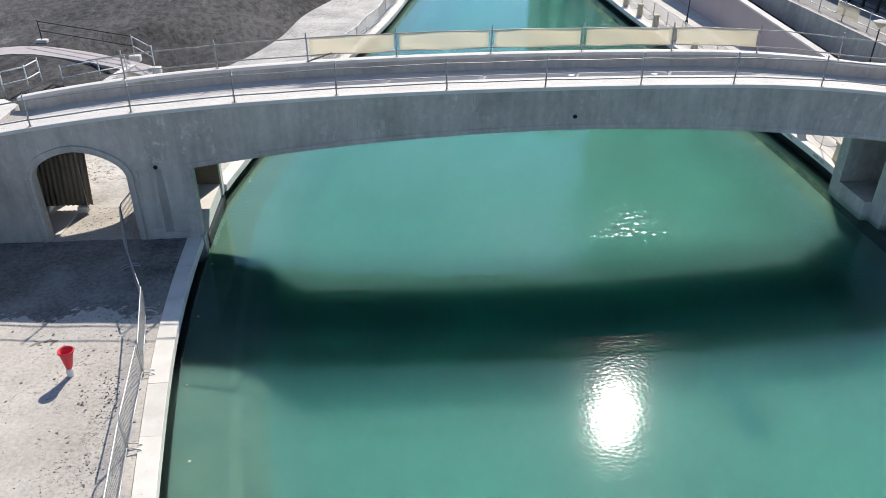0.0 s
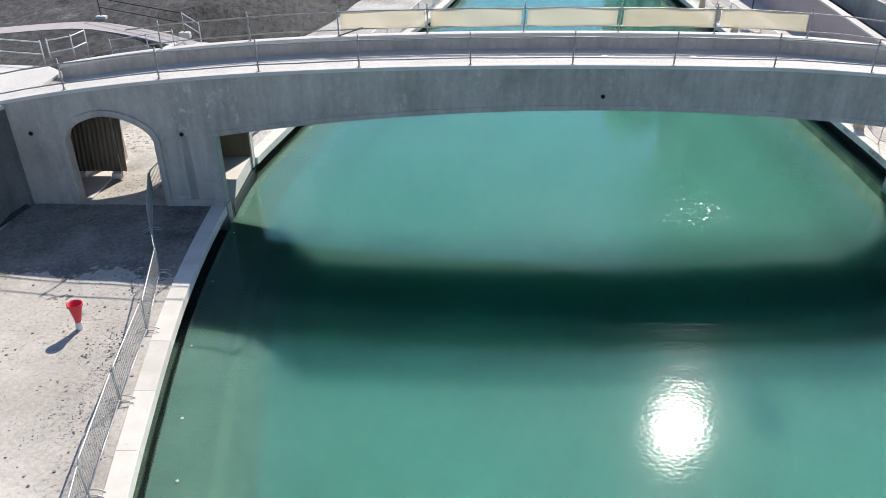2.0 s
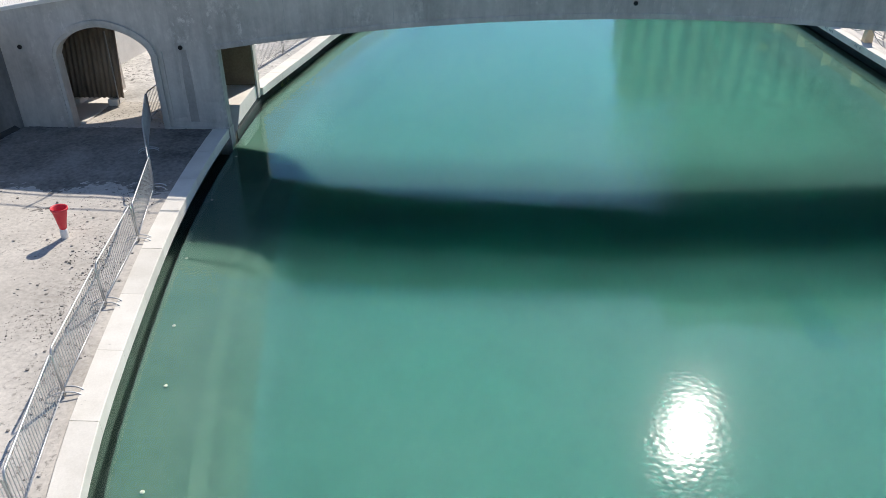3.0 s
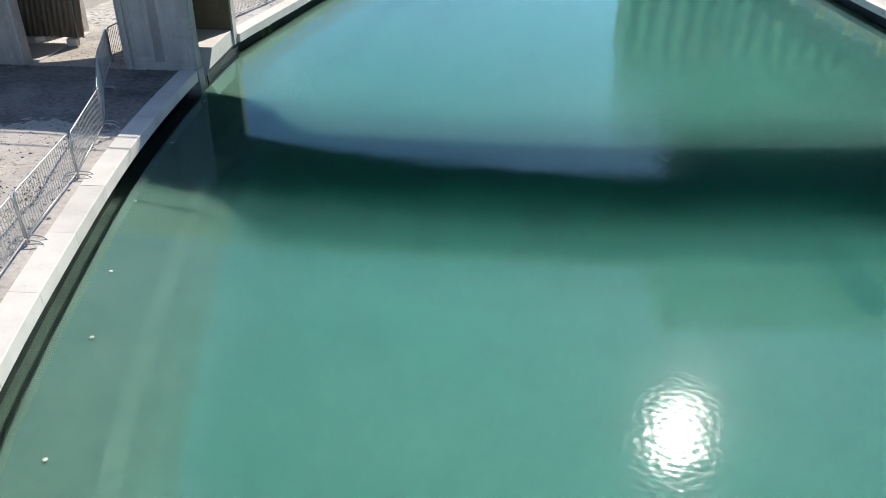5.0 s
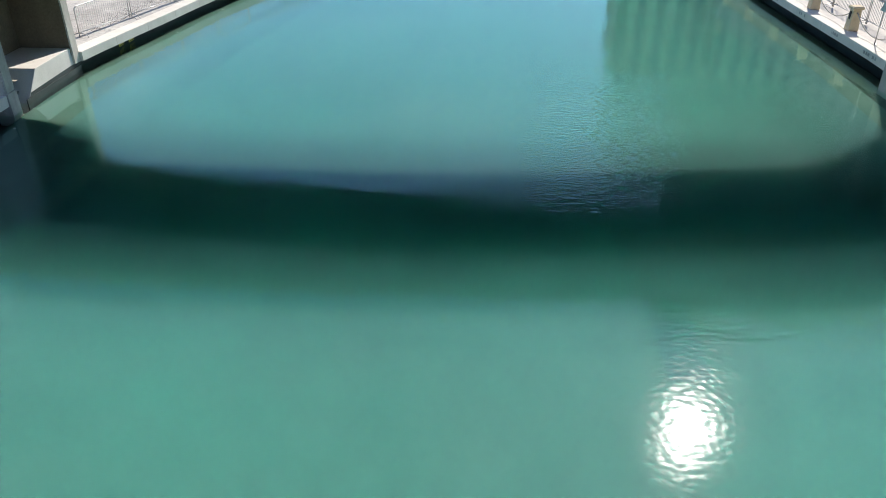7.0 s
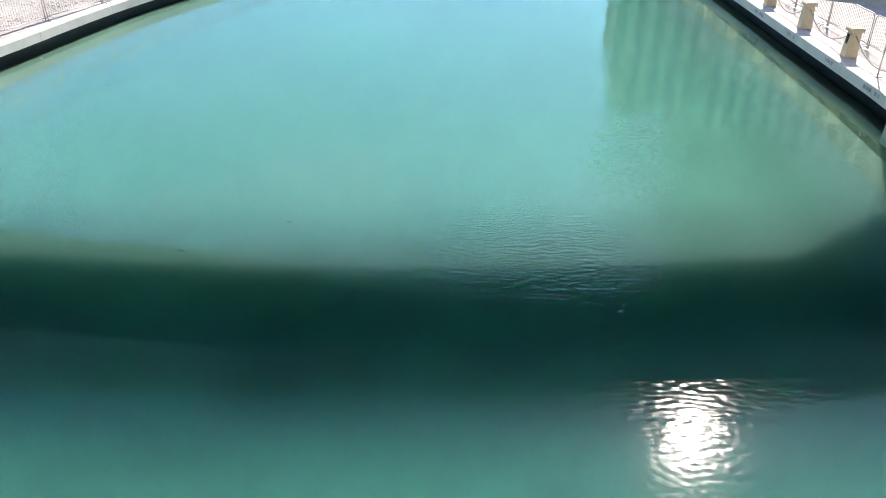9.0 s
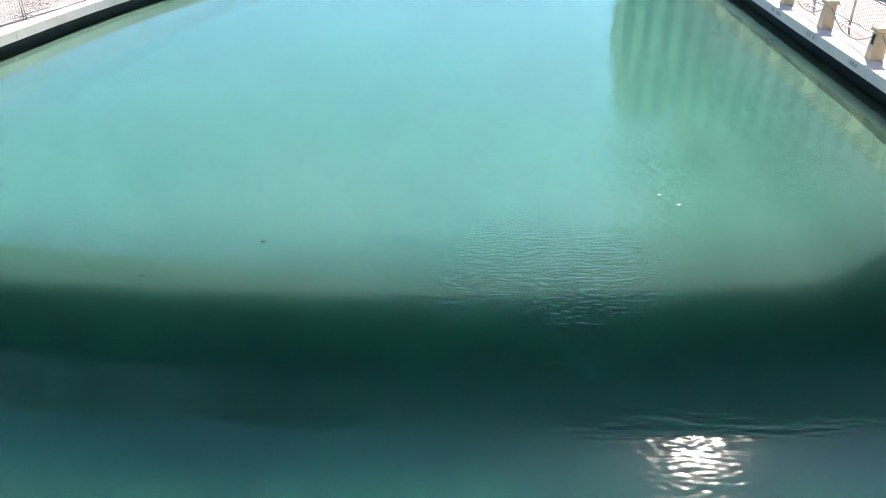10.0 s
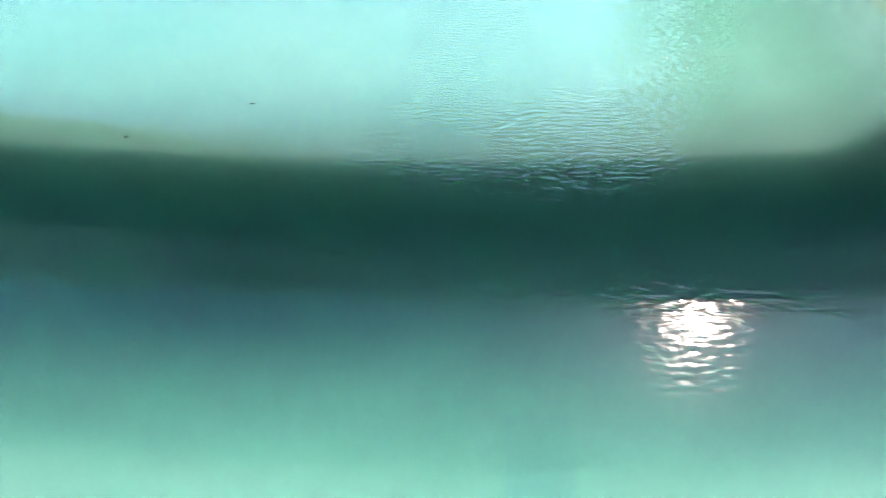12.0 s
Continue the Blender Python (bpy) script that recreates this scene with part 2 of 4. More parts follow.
GROUT = material("pale_grout", (0.045, 0.155, 0.165), (0.06, 0.18, 0.19), 0.9, 3, 40, bump=0)
RED = material("red_plastic", (0.56, 0.022, 0.04), (0.68, 0.045, 0.06), 0.5, 5, 30, speck=(0.45, 0.05, 0.04), speck_at=0.66, bump=0.1)
WHITE = material("white_plastic", (0.70, 0.69, 0.67), (0.80, 0.79, 0.77), 0.5, 5, 40, bump=0.1)
CREAM = material("cream_stone", (0.56, 0.45, 0.29), (0.66, 0.55, 0.38), 0.85, 3, 40, bump=0.25, vary=0.06)
ROPE = material("pale_rope", (0.42, 0.38, 0.32), (0.55, 0.50, 0.43), 0.9, 10, 120, bump=0.5)
BROWN = material("brown_corrugated", (0.13, 0.105, 0.078), (0.30, 0.25, 0.19), 0.8, 1.2, 20, bump=0.3, stretch=(4, 4, 0.4))
YELLOW = material("yellow_enamel", (0.55, 0.50, 0.06), (0.65, 0.60, 0.10), 0.6, 4, 40, bump=0)
BLACK = material("black_paint", (0.015, 0.015, 0.015), (0.03, 0.03, 0.03), 0.7, 4, 40, bump=0)
# shelf colour darkened to paint the east quay's reflection
SHELF_REFLECTION = material("reflection_dark_shelf", (0.016, 0.040, 0.026), (0.040, 0.078, 0.048), 0.95, 0.6, 4, bump=0.2)
# brown that paints the niche's shade and the warm bounce from its ledge
NICHE_SHADE = material("niche_shade_concrete", (0.14, 0.098, 0.058), (0.25, 0.19, 0.125), 0.9, 0.9, 12, bump=0.2)
FACADE = material("tower_cladding", (0.26, 0.25, 0.235), (0.36, 0.35, 0.33), 0.8, 0.05, 1, bump=0)
GLASS_DARK = material("tower_glazing", (0.03, 0.04, 0.045), (0.05, 0.06, 0.065), 0.35, 0.1, 1, bump=0)
STONE = material("broken_stone", (0.20, 0.185, 0.165), (0.42, 0.39, 0.345), 0.95, 2, 30, bump=0.3, vary=0.4, island=True)
# soil colour, darkened to deepen the footbridge's shadow on the ground
SHADOW_SOIL = material("shadow_dark_soil", (0.10, 0.092, 0.081), (0.32, 0.293, 0.257), 0.95, 0.5, 7, bump=0.7, depth=0.04, mix=0.7)
GRIT = material("dark_chips", (0.045, 0.042, 0.038), (0.13, 0.12, 0.11), 0.95, 2, 30, bump=0, vary=0.5, island=True)
# light spreads sideways in the turbid water over the bed: far in green and blue, hardly in red
for mat, reach in ((BED, 3.0), (SHELF, 0.4), (SHELF_REFLECTION, 0.5), (SHELF_EDGE, 0.4)):
    node = mat.node_tree.nodes["Principled BSDF"]
    node.subsurface_method = "BURLEY"
    node.inputs["Subsurface Weight"].default_value = 1.0
    node.inputs["Subsurface Radius"].default_value = (0.75, 1.0, 0.90) if mat is BED else (0.6, 1.0, 0.85)
    node.inputs["Subsurface Scale"].default_value = reach
    node.inputs["Specular IOR Level"].default_value = 0.0
TILE.node_tree.nodes["Principled BSDF"].inputs["Specular IOR Level"].default_value = 0.05
CLOTH = cloth_material()


# ---- mesh helpers ----
def part(name, bm, mat, parent=None, label="", smooth=False):
    """Links a bmesh in the parent's space as one mesh object."""
    me = bpy.data.meshes.new(name)
    bmesh.ops.recalc_face_normals(bm, faces=bm.faces)
    bm.to_mesh(me)
    bm.free()
    me.materials.append(mat)
    if smooth:
        me.polygons.foreach_set("use_smooth", [True] * len(me.polygons))
    ob = new(name, me)
    ob.parent = parent
    if label:
        ob["label"] = label
    return ob


def placed(name, bm, mat, parent, label="", smooth=False):
    """A part whose mesh is given in world space, under a parent that stands elsewhere."""
    ob = part(name, bm, mat, parent, label, smooth)
    ob.matrix_parent_inverse = parent.matrix_basis.inverted()
    return ob


def thing(name, at, label, category, group="", kind=""):
    ob = new(name)
    ob.empty_display_size = 0.2
    ob.matrix_basis = Matrix.Translation(at)
    return tagged(ob, label, category, group, kind)


def structure(name, bm, mat, label, category="", smooth=False):
    return tagged(part(name, bm, mat, None, "", smooth), label, category or name.split("_")[0], "", "structure")


def box(bm, x0, x1, y0, y1, z0, z1, soft=0.0):
    r = bmesh.ops.create_cube(bm, size=1.0)
    for v in r["verts"]:
        v.co = Vector((x0 + (v.co.x + 0.5) * (x1 - x0), y0 + (v.co.y + 0.5) * (y1 - y0), z0 + (v.co.z + 0.5) * (z1 - z0)))
    if soft:
        edges = {e for v in r["verts"] for e in v.link_edges}
        bmesh.ops.bevel(bm, geom=list(edges), offset=soft, segments=2, affect="EDGES", profile=0.5)
    return bm


def tube(bm, pts, r, n=8, r2=None):
    """A round bar along a line of points, closed at its ends."""
    pts = [Vector(p) for p in pts]
    rings, side = [], None
    for i, p in enumerate(pts):
        d = (pts[min(i + 1, len(pts) - 1)] - pts[max(i - 1, 0)]).normalized()
        ref = side if side else (Vector((0, 0, 1)) if abs(d.z) < 0.9 else Vector((1, 0, 0)))
        u = d.cross(ref).normalized() if not side else (side - d * side.dot(d)).normalized()
        side = u
        w = d.cross(u)
        q = r if r2 is None else r + (r2 - r) * i / (len(pts) - 1)
        rings.append([bm.verts.new(p + (u * math.cos(k * math.tau / n) + w * math.sin(k * math.tau / n)) * q) for k in range(n)])
    for a, b in zip(rings, rings[1:]):
        for k in range(n):
            bm.faces.new((a[k], a[(k + 1) % n], b[(k + 1) % n], b[k]))
    bm.faces.new(rings[0][::-1])
    bm.faces.new(rings[-1])
    return bm


def lathe(bm, profile, n=24, at=(0, 0, 0)):
    """A turned shape from (radius, height) pairs."""
    rings = [[bm.verts.new((at[0] + r * math.cos(k * math.tau / n), at[1] + r * math.sin(k * math.tau / n), at[2] + z)) for k in range(n)] for r, z in profile]
    for a, b in zip(rings, rings[1:]):
        for k in range(n):
            bm.faces.new((a[k], a[(k + 1) % n], b[(k + 1) % n], b[k]))
    bm.faces.new(rings[0][::-1])
    bm.faces.new(rings[-1])
    return bm


def loft(bm, sections, closed=True):
    """Joins equal rings of points into a solid strip."""
    rings = [[bm.verts.new(p) for p in s] for s in sections]
    n = len(rings[0])
    for a, b in zip(rings, rings[1:]):
        for k in range(n if closed else n - 1):
            bm.faces.new((a[k], a[(k + 1) % n], b[(k + 1) % n], b[k]))
    if closed:
        bm.faces.new(rings[0][::-1])
        bm.faces.new(rings[-1])
    return bm


def prism(bm, poly, z0, z1):
    return loft(bm, [[(x, y, z0) for x, y in poly], [(x, y, z1) for x, y in poly]])


def columns(bm, xs, low, high, y0, y1):
    """A wall in the plane of x and z, with its own lower and upper line."""
    return loft(bm, [[(x, y0, low(x)), (x, y1, low(x)), (x, y1, high(x)), (x, y0, high(x))] for x in xs])


def spread(a, b, step):
    n = max(1, round(abs(b - a) / step))
    return [a + (b - a) * i / n for i in range(n + 1)]


# ---- plan ----
def curve(knots):
    """A smooth line x(y) through a few stations."""
    ys, xs = np.array([k[0] for k in knots], float), np.array([k[1] for k in knots], float)
    slope = np.gradient(xs, ys)

    def at(y):
        i = int(np.clip(np.searchsorted(ys, y) - 1, 0, len(ys) - 2))
        h = ys[i + 1] - ys[i]
        s = (y - ys[i]) / h
        s = min(max(s, 0.0), 1.0)
        return float((2 * s**3 - 3 * s**2 + 1) * xs[i] + (s**3 - 2 * s**2 + s) * h * slope[i]
                     + (3 * s**2 - 2 * s**3) * xs[i + 1] + (s**3 - s**2) * h * slope[i + 1])
    return at


bank_l = curve([(-60, -1), (-20, -2.2), (-5, -3.6), (2, -4.9), (7.2, -6.28), (11.1, -6.99), (16.2, -7.70), (21.4, -8.0), (26.5, -7.90), (29, -7.47),
                (32, -6.9), (35, -6.38), (38.3, -5.62), (44, -3.6), (50, -1.72), (54.5, -0.5), (63, 1.4), (75, 4.2), (100, 9), (160, 18)])
bank_r = curve([(-60, 20), (0, 19.4), (20, 19.05), (25, 19.13), (28, 19.22), (31, 19.19), (35, 19.14), (40, 19.1), (47, 18.86), (54, 18.6), (63, 18.5),
                (80, 18.8), (100, 21), (160, 30)])
TOP, WALK_Z, BED_Z, DECK_Y0, DECK_Y1 = 0.62, 0.57, -1.7, 22.0, 26.5


def crown(x):
    d = min(abs(x - 6.5), 24)
    return 6.14 - 0.0017 * d**2 - 2.6e-6 * d**4 - 0.006 * min(max(0, x - 11), 8)**2


def soffit(x):
    return 4.54 - 0.0056 * (x - 6.0)**2


def arch(x):
    u = min(abs(x + 11.93) / 1.62, 1.0)
    return 3.2 + 0.96 * (1 - u**1.7)**(1 / 1.7)


# ---- water and canal ----
stations = spread(-60, 160, 1.0)
bm = bmesh.new()
loft(bm, [[(bank_l(y) - 0.6, y, 0), (bank_r(y) + 0.6, y, 0)] for y in spread(-60, 160, 4)], closed=False)
water = structure("water", bm, WATER, "still turquoise canal water with fine ripples", "water")
water.visible_shadow = False
# the bed: a silted shelf with a pale rounded edge on the west, a soft slope on the east
west_side = [(0.06, -0.44), (0.6, -0.47), (1.1, -0.53), (1.56, -0.605), (1.72, -0.605), (1.9, -0.66)]
fall = [(1.9 + 1.9 * u, -0.66 + (BED_Z + 0.66) * u * u * (3 - 2 * u)) for u in spread(0.1, 1, 0.1)]
slope = [(0.9 + 3.6 * u, -0.52 + (BED_Z + 0.52) * u * u * (3 - 2 * u)) for u in spread(0, 1, 0.1)][::-1] + [(0.5, -0.47), (0.06, -0.44)]
bm = bmesh.new()
loft(bm, [[(bank_l(y) + d, y, z) for d, z in west_side + fall] + [(bank_r(y) - d, y, z) for d, z in slope] for y in stations], closed=False)
bm.faces.ensure_lookup_table()
strips = len(west_side) + len(fall) + len(slope) - 1
for k, f in enumerate(bm.faces):
    c = k % strips
    # east: two strips paint the quay's dark reflection, two the bank's paler one
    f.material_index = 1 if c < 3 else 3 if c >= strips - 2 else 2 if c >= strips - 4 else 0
    if f.calc_center_median().y < 21.5 and 3 <= c < 9:
        f.material_index = 2 if c < 5 else 1
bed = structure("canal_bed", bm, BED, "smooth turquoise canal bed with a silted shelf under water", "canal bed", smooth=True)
for mat in (SHELF, SHELF_EDGE, SHELF_REFLECTION):
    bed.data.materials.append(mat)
# added strip below each quay draws the recess's dark reflection
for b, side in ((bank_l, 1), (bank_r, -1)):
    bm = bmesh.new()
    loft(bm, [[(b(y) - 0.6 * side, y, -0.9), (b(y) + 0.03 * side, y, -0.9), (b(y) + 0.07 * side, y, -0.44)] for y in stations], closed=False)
    structure("canal_gutter", bm, FOOT_SHADE, "dark green strip painting shade and reflection at the quay's foot", "canal bed")
for k in range(6):
    z = -0.42 - 0.21 * k
    inset = 1.0 + max(0, 1.3 * (-z - 0.6) / 1.0)
    bm = bmesh.new()
    thick = bm.verts.layers.float.new("silt_load")
    loft(bm, [[(bank_l(y) + inset + d, y, z) for d in (0, 0.5, 1.0, 1.5, 2.0)] + [(bank_r(y) - inset - d, y, z) for d in (2.0, 1.5, 1.0, 0.5, 0)] for y in spread(-60, 160, 2)], closed=False)
    for i, v in enumerate(bm.verts):
        v[thick] = (0, 0.16, 0.5, 0.84, 1)[min(i % 10, 9 - i % 10)]
    silt = structure("water_silt", bm, MURKY, "cloudy turquoise silt hanging in the canal water", "water")
    silt.visible_shadow = False

# a strip of small blue tiles on the bed
panel = thing("mosaic_strip", (9.4, 13.5, BED_Z), "dark blue mosaic tile strip set on the canal bed", "tile strip")
bm = bmesh.new()
box(bm, 9.0, 9.82, 11.9, 14.74, BED_Z - 0.02, BED_Z + 0.006)
placed("grout", bm, GROUT, panel)
bm = bmesh.new()
for i in range(14):
    for j in range(52):
        x, y = 9.015 + i * 0.0565, 11.93 + j * 0.0538
        vs = [bm.verts.new((x + a * 0.046, y + b * 0.044, BED_Z + 0.011)) for a, b in ((0, 0), (1, 0), (1, 1), (0, 1))]
        bm.faces.new(vs)
tagged(placed("tile", bm, TILE, panel), kind="stuff")


# ---- quay walls and their coping stones ----
def quay(name, bank, side, runs, label):
    q = tagged(new(name), label, "quay wall", "", "structure")
    bm = bmesh.new()
    ys = spread(-60, 160, 2.0)
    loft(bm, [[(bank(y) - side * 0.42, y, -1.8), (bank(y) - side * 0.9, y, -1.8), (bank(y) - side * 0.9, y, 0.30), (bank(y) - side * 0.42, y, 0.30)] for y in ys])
    # black colour covers both the algae and the shade below the coping
    part("wall", bm, ALGAE_SHADE, q, "wet recessed canal wall, black with algae and painted shade")
    for a, b in runs:
        n = round((b - a) / 2.05)
        for i in range(n):
            y0, y1 = a + (b - a) * i / n + 0.006, a + (b - a) * (i + 1) / n - 0.006
            bm = bmesh.new()
            rise = random.uniform(-0.004, 0.004)
            secs = []
            for y in (y0, (y0 + y1) / 2, y1):
                o, p = bank(y), bank(y) - side * 0.56
                secs.append([(o, y, 0.30), (p, y, 0.30), (p, y, TOP + rise), (o - side * 0.015, y, TOP + rise), (o, y, TOP - 0.015 + rise)])
            loft(bm, secs)
            part("coping_stone", bm, COPING, q)
    return q


quay("quay_wall_west", bank_l, 1, ((-20, 22.0), (26.5, 100)), "curved canal quay with pale stone coping blocks")
quay("quay_wall_east", bank_r, -1, ((-20, 22.0), (25.6, 100)), "canal quay with pale stone coping blocks")

# ---- ground ----
wall_w = curve([(-60, -30), (0, -20), (19.8, -15.85), (22, -15.42), (26.4, -15.4), (29.3, -15.1), (31.6, -14.75), (36, -14.0), (42.1, -11.9),
                (44.6, -10.3), (49.5, -8.4), (57.2, -6.9), (63.5, -4.6), (80, -0.5), (160, 12)])


def bank_top(y):
    return 4.22 if y < 29.9 else (2.8 if y > 32 else 4.22 - 1.42 * (y - 29.9) / 2.1)


def run_out(y):
    """How far the bank's slope reaches: nothing where a wall holds it."""
    return 0.25 if y < 35 else min(6.0, 0.25 + (y - 35) * 1.1)


def strip(ys, cols):
    bm = bmesh.new()
    loft(bm, [cols(y) for y in ys], closed=False)
    return bm


ys = spread(-60, 160, 0.8)


def walk_cols(y):
    return [(bank_l(y) - 0.5 + (wall_w(y) - bank_l(y) + 0.5) * u, y, WALK_Z + 0.03 * noise.noise((u * 9, y * 0.5, 0)) * (1 if 0.05 < u < 0.95 else 0)) for u in (0, 0.12, 0.25, 0.4, 0.55, 0.7, 0.85, 1)]


structure("ground", strip([y for y in ys if y < 25], walk_cols), DIRT, "pale dusty compacted ground of the canal walk", "ground")
structure("ground_rough", strip([y for y in ys if y > 24], walk_cols), RUBBLY, "grey stony track beyond the footbridge", "ground")


def slope_cols(y):
    w, r, t = wall_w(y), run_out(y), bank_top(y)
    row = []
    for u in (0, 0.2, 0.4, 0.6, 0.8, 1.0):
        bump = 0.35 * noise.noise((u * 3, y * 0.35, 3)) * (1 if 0 < u < 1 and r > 2 else 0)
        row.append((w - r * u, y, WALK_Z - 0.02 + (t - WALK_Z) * u + bump))
    return row


embankment = strip(ys, slope_cols)
structure("embankment", embankment, SOIL, "dark loose soil embankment above the canal walk", "embankment", smooth=True)


def plateau_cols(y):
    w, r, t = wall_w(y), run_out(y), bank_top(y)
    return [(w - r - d, y, t - (0.12 if d < 0 else 0) + (0.25 * noise.noise((d * 0.15, y * 0.15, 7)) if d > 1 and y > 46 else 0) + (0.05 * max(0, y - 45) * min(1, d / 12))) for d in (-0.15, 1.5, 3, 5, 7, 9, 12, 16, 22, 30, 45, 90, 400)]


structure("upper_ground", strip(ys, plateau_cols), SOIL, "dark grey earth terrace above the canal", "ground", smooth=True)
for a, b in ((-900, -60), (160, 1500)):
    bm = bmesh.new()
    box(bm, -900, 900, a, b, -0.5, 0.5)
    structure("ground_far", bm, DIRT, "pale sandy ground in the distance", "ground")

# ---- walls of the place ----
bm = bmesh.new()
loft(bm, [[(wall_w(y), y, 0.3), (wall_w(y) - 0.4, y, 0.3), (wall_w(y) - 0.4, y, 4.45), (wall_w(y), y, 4.45)] for y in spread(-60, 21.99, 4)])
structure("wall_west", bm, WALL_DARK, "tall grey concrete retaining wall beside the canal walk", "wall")
bm = bmesh.new()
loft(bm, [[(wall_w(y) + 0.06, y, 4.45), (wall_w(y) - 0.5, y, 4.45), (wall_w(y) - 0.5, y, 4.6), (wall_w(y) + 0.06, y, 4.6)] for y in spread(-60, 21.9, 4)])
structure("wall_west_coping", bm, PALE, "pale coping on the retaining wall", "coping")
bm = bmesh.new()
loft(bm, [[(wall_w(y), y, 0.3), (wall_w(y) - 0.35, y, 0.3), (wall_w(y) - 0.35, y, 2.95), (wall_w(y), y, 2.95)] for y in spread(26.51, 36.5, 1)])
structure("wall_north_west", bm, PALE, "pale concrete retaining wall beyond the footbridge", "wall")

# ---- the footbridge ----
bridge = thing("footbridge", (6.2, 24.2, 0), "grey concrete arched footbridge over the canal with side passage", "bridge")
X0, XL, XR, X1, WALL = -15.45, -8.0, 18.9, 34.0, 0.38
xs = spread(XL, XR, 0.45)
bm = bmesh.new()
columns(bm, xs, soffit, lambda x: crown(x) - 0.73, DECK_Y0, DECK_Y1)
placed("span", bm, CONCRETE, bridge, "grey concrete deck with a flat-arched underside")
# thin panel paints the underside dark so the water mirrors it as shade
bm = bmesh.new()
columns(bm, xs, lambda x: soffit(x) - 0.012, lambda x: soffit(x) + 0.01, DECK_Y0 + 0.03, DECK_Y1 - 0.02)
placed("soffit", bm, SOFFIT_SHADE, bridge, "underside of the deck with its shade painted dark")
bm = bmesh.new()
columns(bm, spread(X0, XL, 0.5), lambda x: 4.2, lambda x: max(crown(x) - 0.73, 4.24), DECK_Y0 + WALL, DECK_Y1 - WALL)
placed("passage_ceiling", bm, CONCRETE, bridge)
bm = bmesh.new()
columns(bm, spread(XR, X1, 1.0), lambda x: 4.0, lambda x: crown(x) - 0.73, DECK_Y0, DECK_Y1)
placed("approach", bm, CONCRETE, bridge)
for y0, y1, name in ((DECK_Y0, DECK_Y0 + WALL, "front_wall"), (DECK_Y1 - WALL, DECK_Y1, "rear_wall")):
    bm = bmesh.new()
    up = lambda x: crown(x) - 0.73
    columns(bm, spread(X0, -13.55, 0.5), lambda x: 0.3, up, y0, y1)
    columns(bm, spread(-13.55, -10.31, 0.11), arch if name == "front_wall" else (lambda x: arch(x) + 0.3), up, y0, y1)
    columns(bm, spread(-10.31, XL, 0.4), lambda x: 0.3, up, y0, y1)
    placed(name, bm, CONCRETE, bridge, "grey concrete wall with an arched passage")
# moulding round the passage
bm = bmesh.new()
line = [(-13.55, 0.6), *[(x, arch(x)) for x in spread(-13.55, -10.31, 0.09)], (-10.31, 0.6)]


def offset_line(pts, w):
    out = []
    for i, (x, z) in enumerate(pts):
        a, b = pts[max(i - 1, 0)], pts[min(i + 1, len(pts) - 1)]
        dx, dz = b[0] - a[0], b[1] - a[1]
        k = w / math.hypot(dx, dz)
        out.append((x - dz * k, z + dx * k))
    return out


inner, outer = offset_line(line, 0.005), offset_line(line, 0.24)
mid = offset_line(line, 0.12)
loft(bm, [[(a[0], DECK_Y0 + 0.02, a[1]), (a[0], DECK_Y0 - 0.05, a[1]), (c[0], DECK_Y0 - 0.06, c[1]), (c[0], DECK_Y0 - 0.095, c[1]), (b[0], DECK_Y0 - 0.085, b[1]), (b[0], DECK_Y0 + 0.02, b[1])] for a, c, b in zip(inner, mid, outer)])
placed("arch_moulding", bm, CONCRETE, bridge, "raised concrete moulding round the arch")
bm = bmesh.new()
loft(bm, [[(x, DECK_Y0 + 0.02, soffit(x) - 0.012), (x, DECK_Y0 - 0.05, soffit(x) - 0.012), (x, DECK_Y0 - 0.05, soffit(x) + 0.13), (x, DECK_Y0 - 0.03, soffit(x) + 0.17), (x, DECK_Y0 + 0.02, soffit(x) + 0.17)] for x in spread(XL - 0.2, XR, 0.45)])
placed("soffit_moulding", bm, CONCRETE, bridge, "raised band along the arch edge")
# parapets with a lip
for y0, y1, a, name in ((DECK_Y0, DECK_Y0 + 1.05, X0 - 1.2, "parapet"), (26.2, DECK_Y1, -15.3, "parapet")):
    bm = bmesh.new()
    columns(bm, spread(a, X1, 0.45), lambda x: crown(x) - 0.73, lambda x: crown(x) - 0.12, y0, y1)
    low_wall = placed(name, bm, CONCRETE, bridge, "low thick concrete parapet")
    bm = bmesh.new()
    loft(bm, [[(x, y0 - 0.06, crown(x) - 0.12), (x, y1 + 0.04, crown(x) - 0.12), (x, y1 + 0.04, crown(x) - 0.02), (x, y1 + 0.02, crown(x)), (x, y0 - 0.04, crown(x)), (x, y0 - 0.06, crown(x) - 0.02)] for x in spread(a, X1, 0.45)])
    part("parapet_cap", bm, PALE, low_wall, "sun-bleached pale concrete cap")
bm = bmesh.new()
columns(bm, spread(X0 - 1.2, X1, 0.6), lambda x: crown(x) - 0.75, lambda x: crown(x) - 0.62, DECK_Y0 + 1.05, 26.2)
placed("deck_screed", bm, PAVING, bridge, "pale screeded walkway")
# pour joints in the front face, recessed panel and plinth of the pier
for x in (-5.6, -2.0, 2.1, 6.6, 10.7, 14.9):
    bm = bmesh.new()
    box(bm, x - 0.006, x + 0.006, DECK_Y0 - 0.004, DECK_Y0 + 0.01, soffit(x) + 0.18, crown(x) - 0.14)
    placed("joint", bm, DULL, bridge)
bm = bmesh.new()
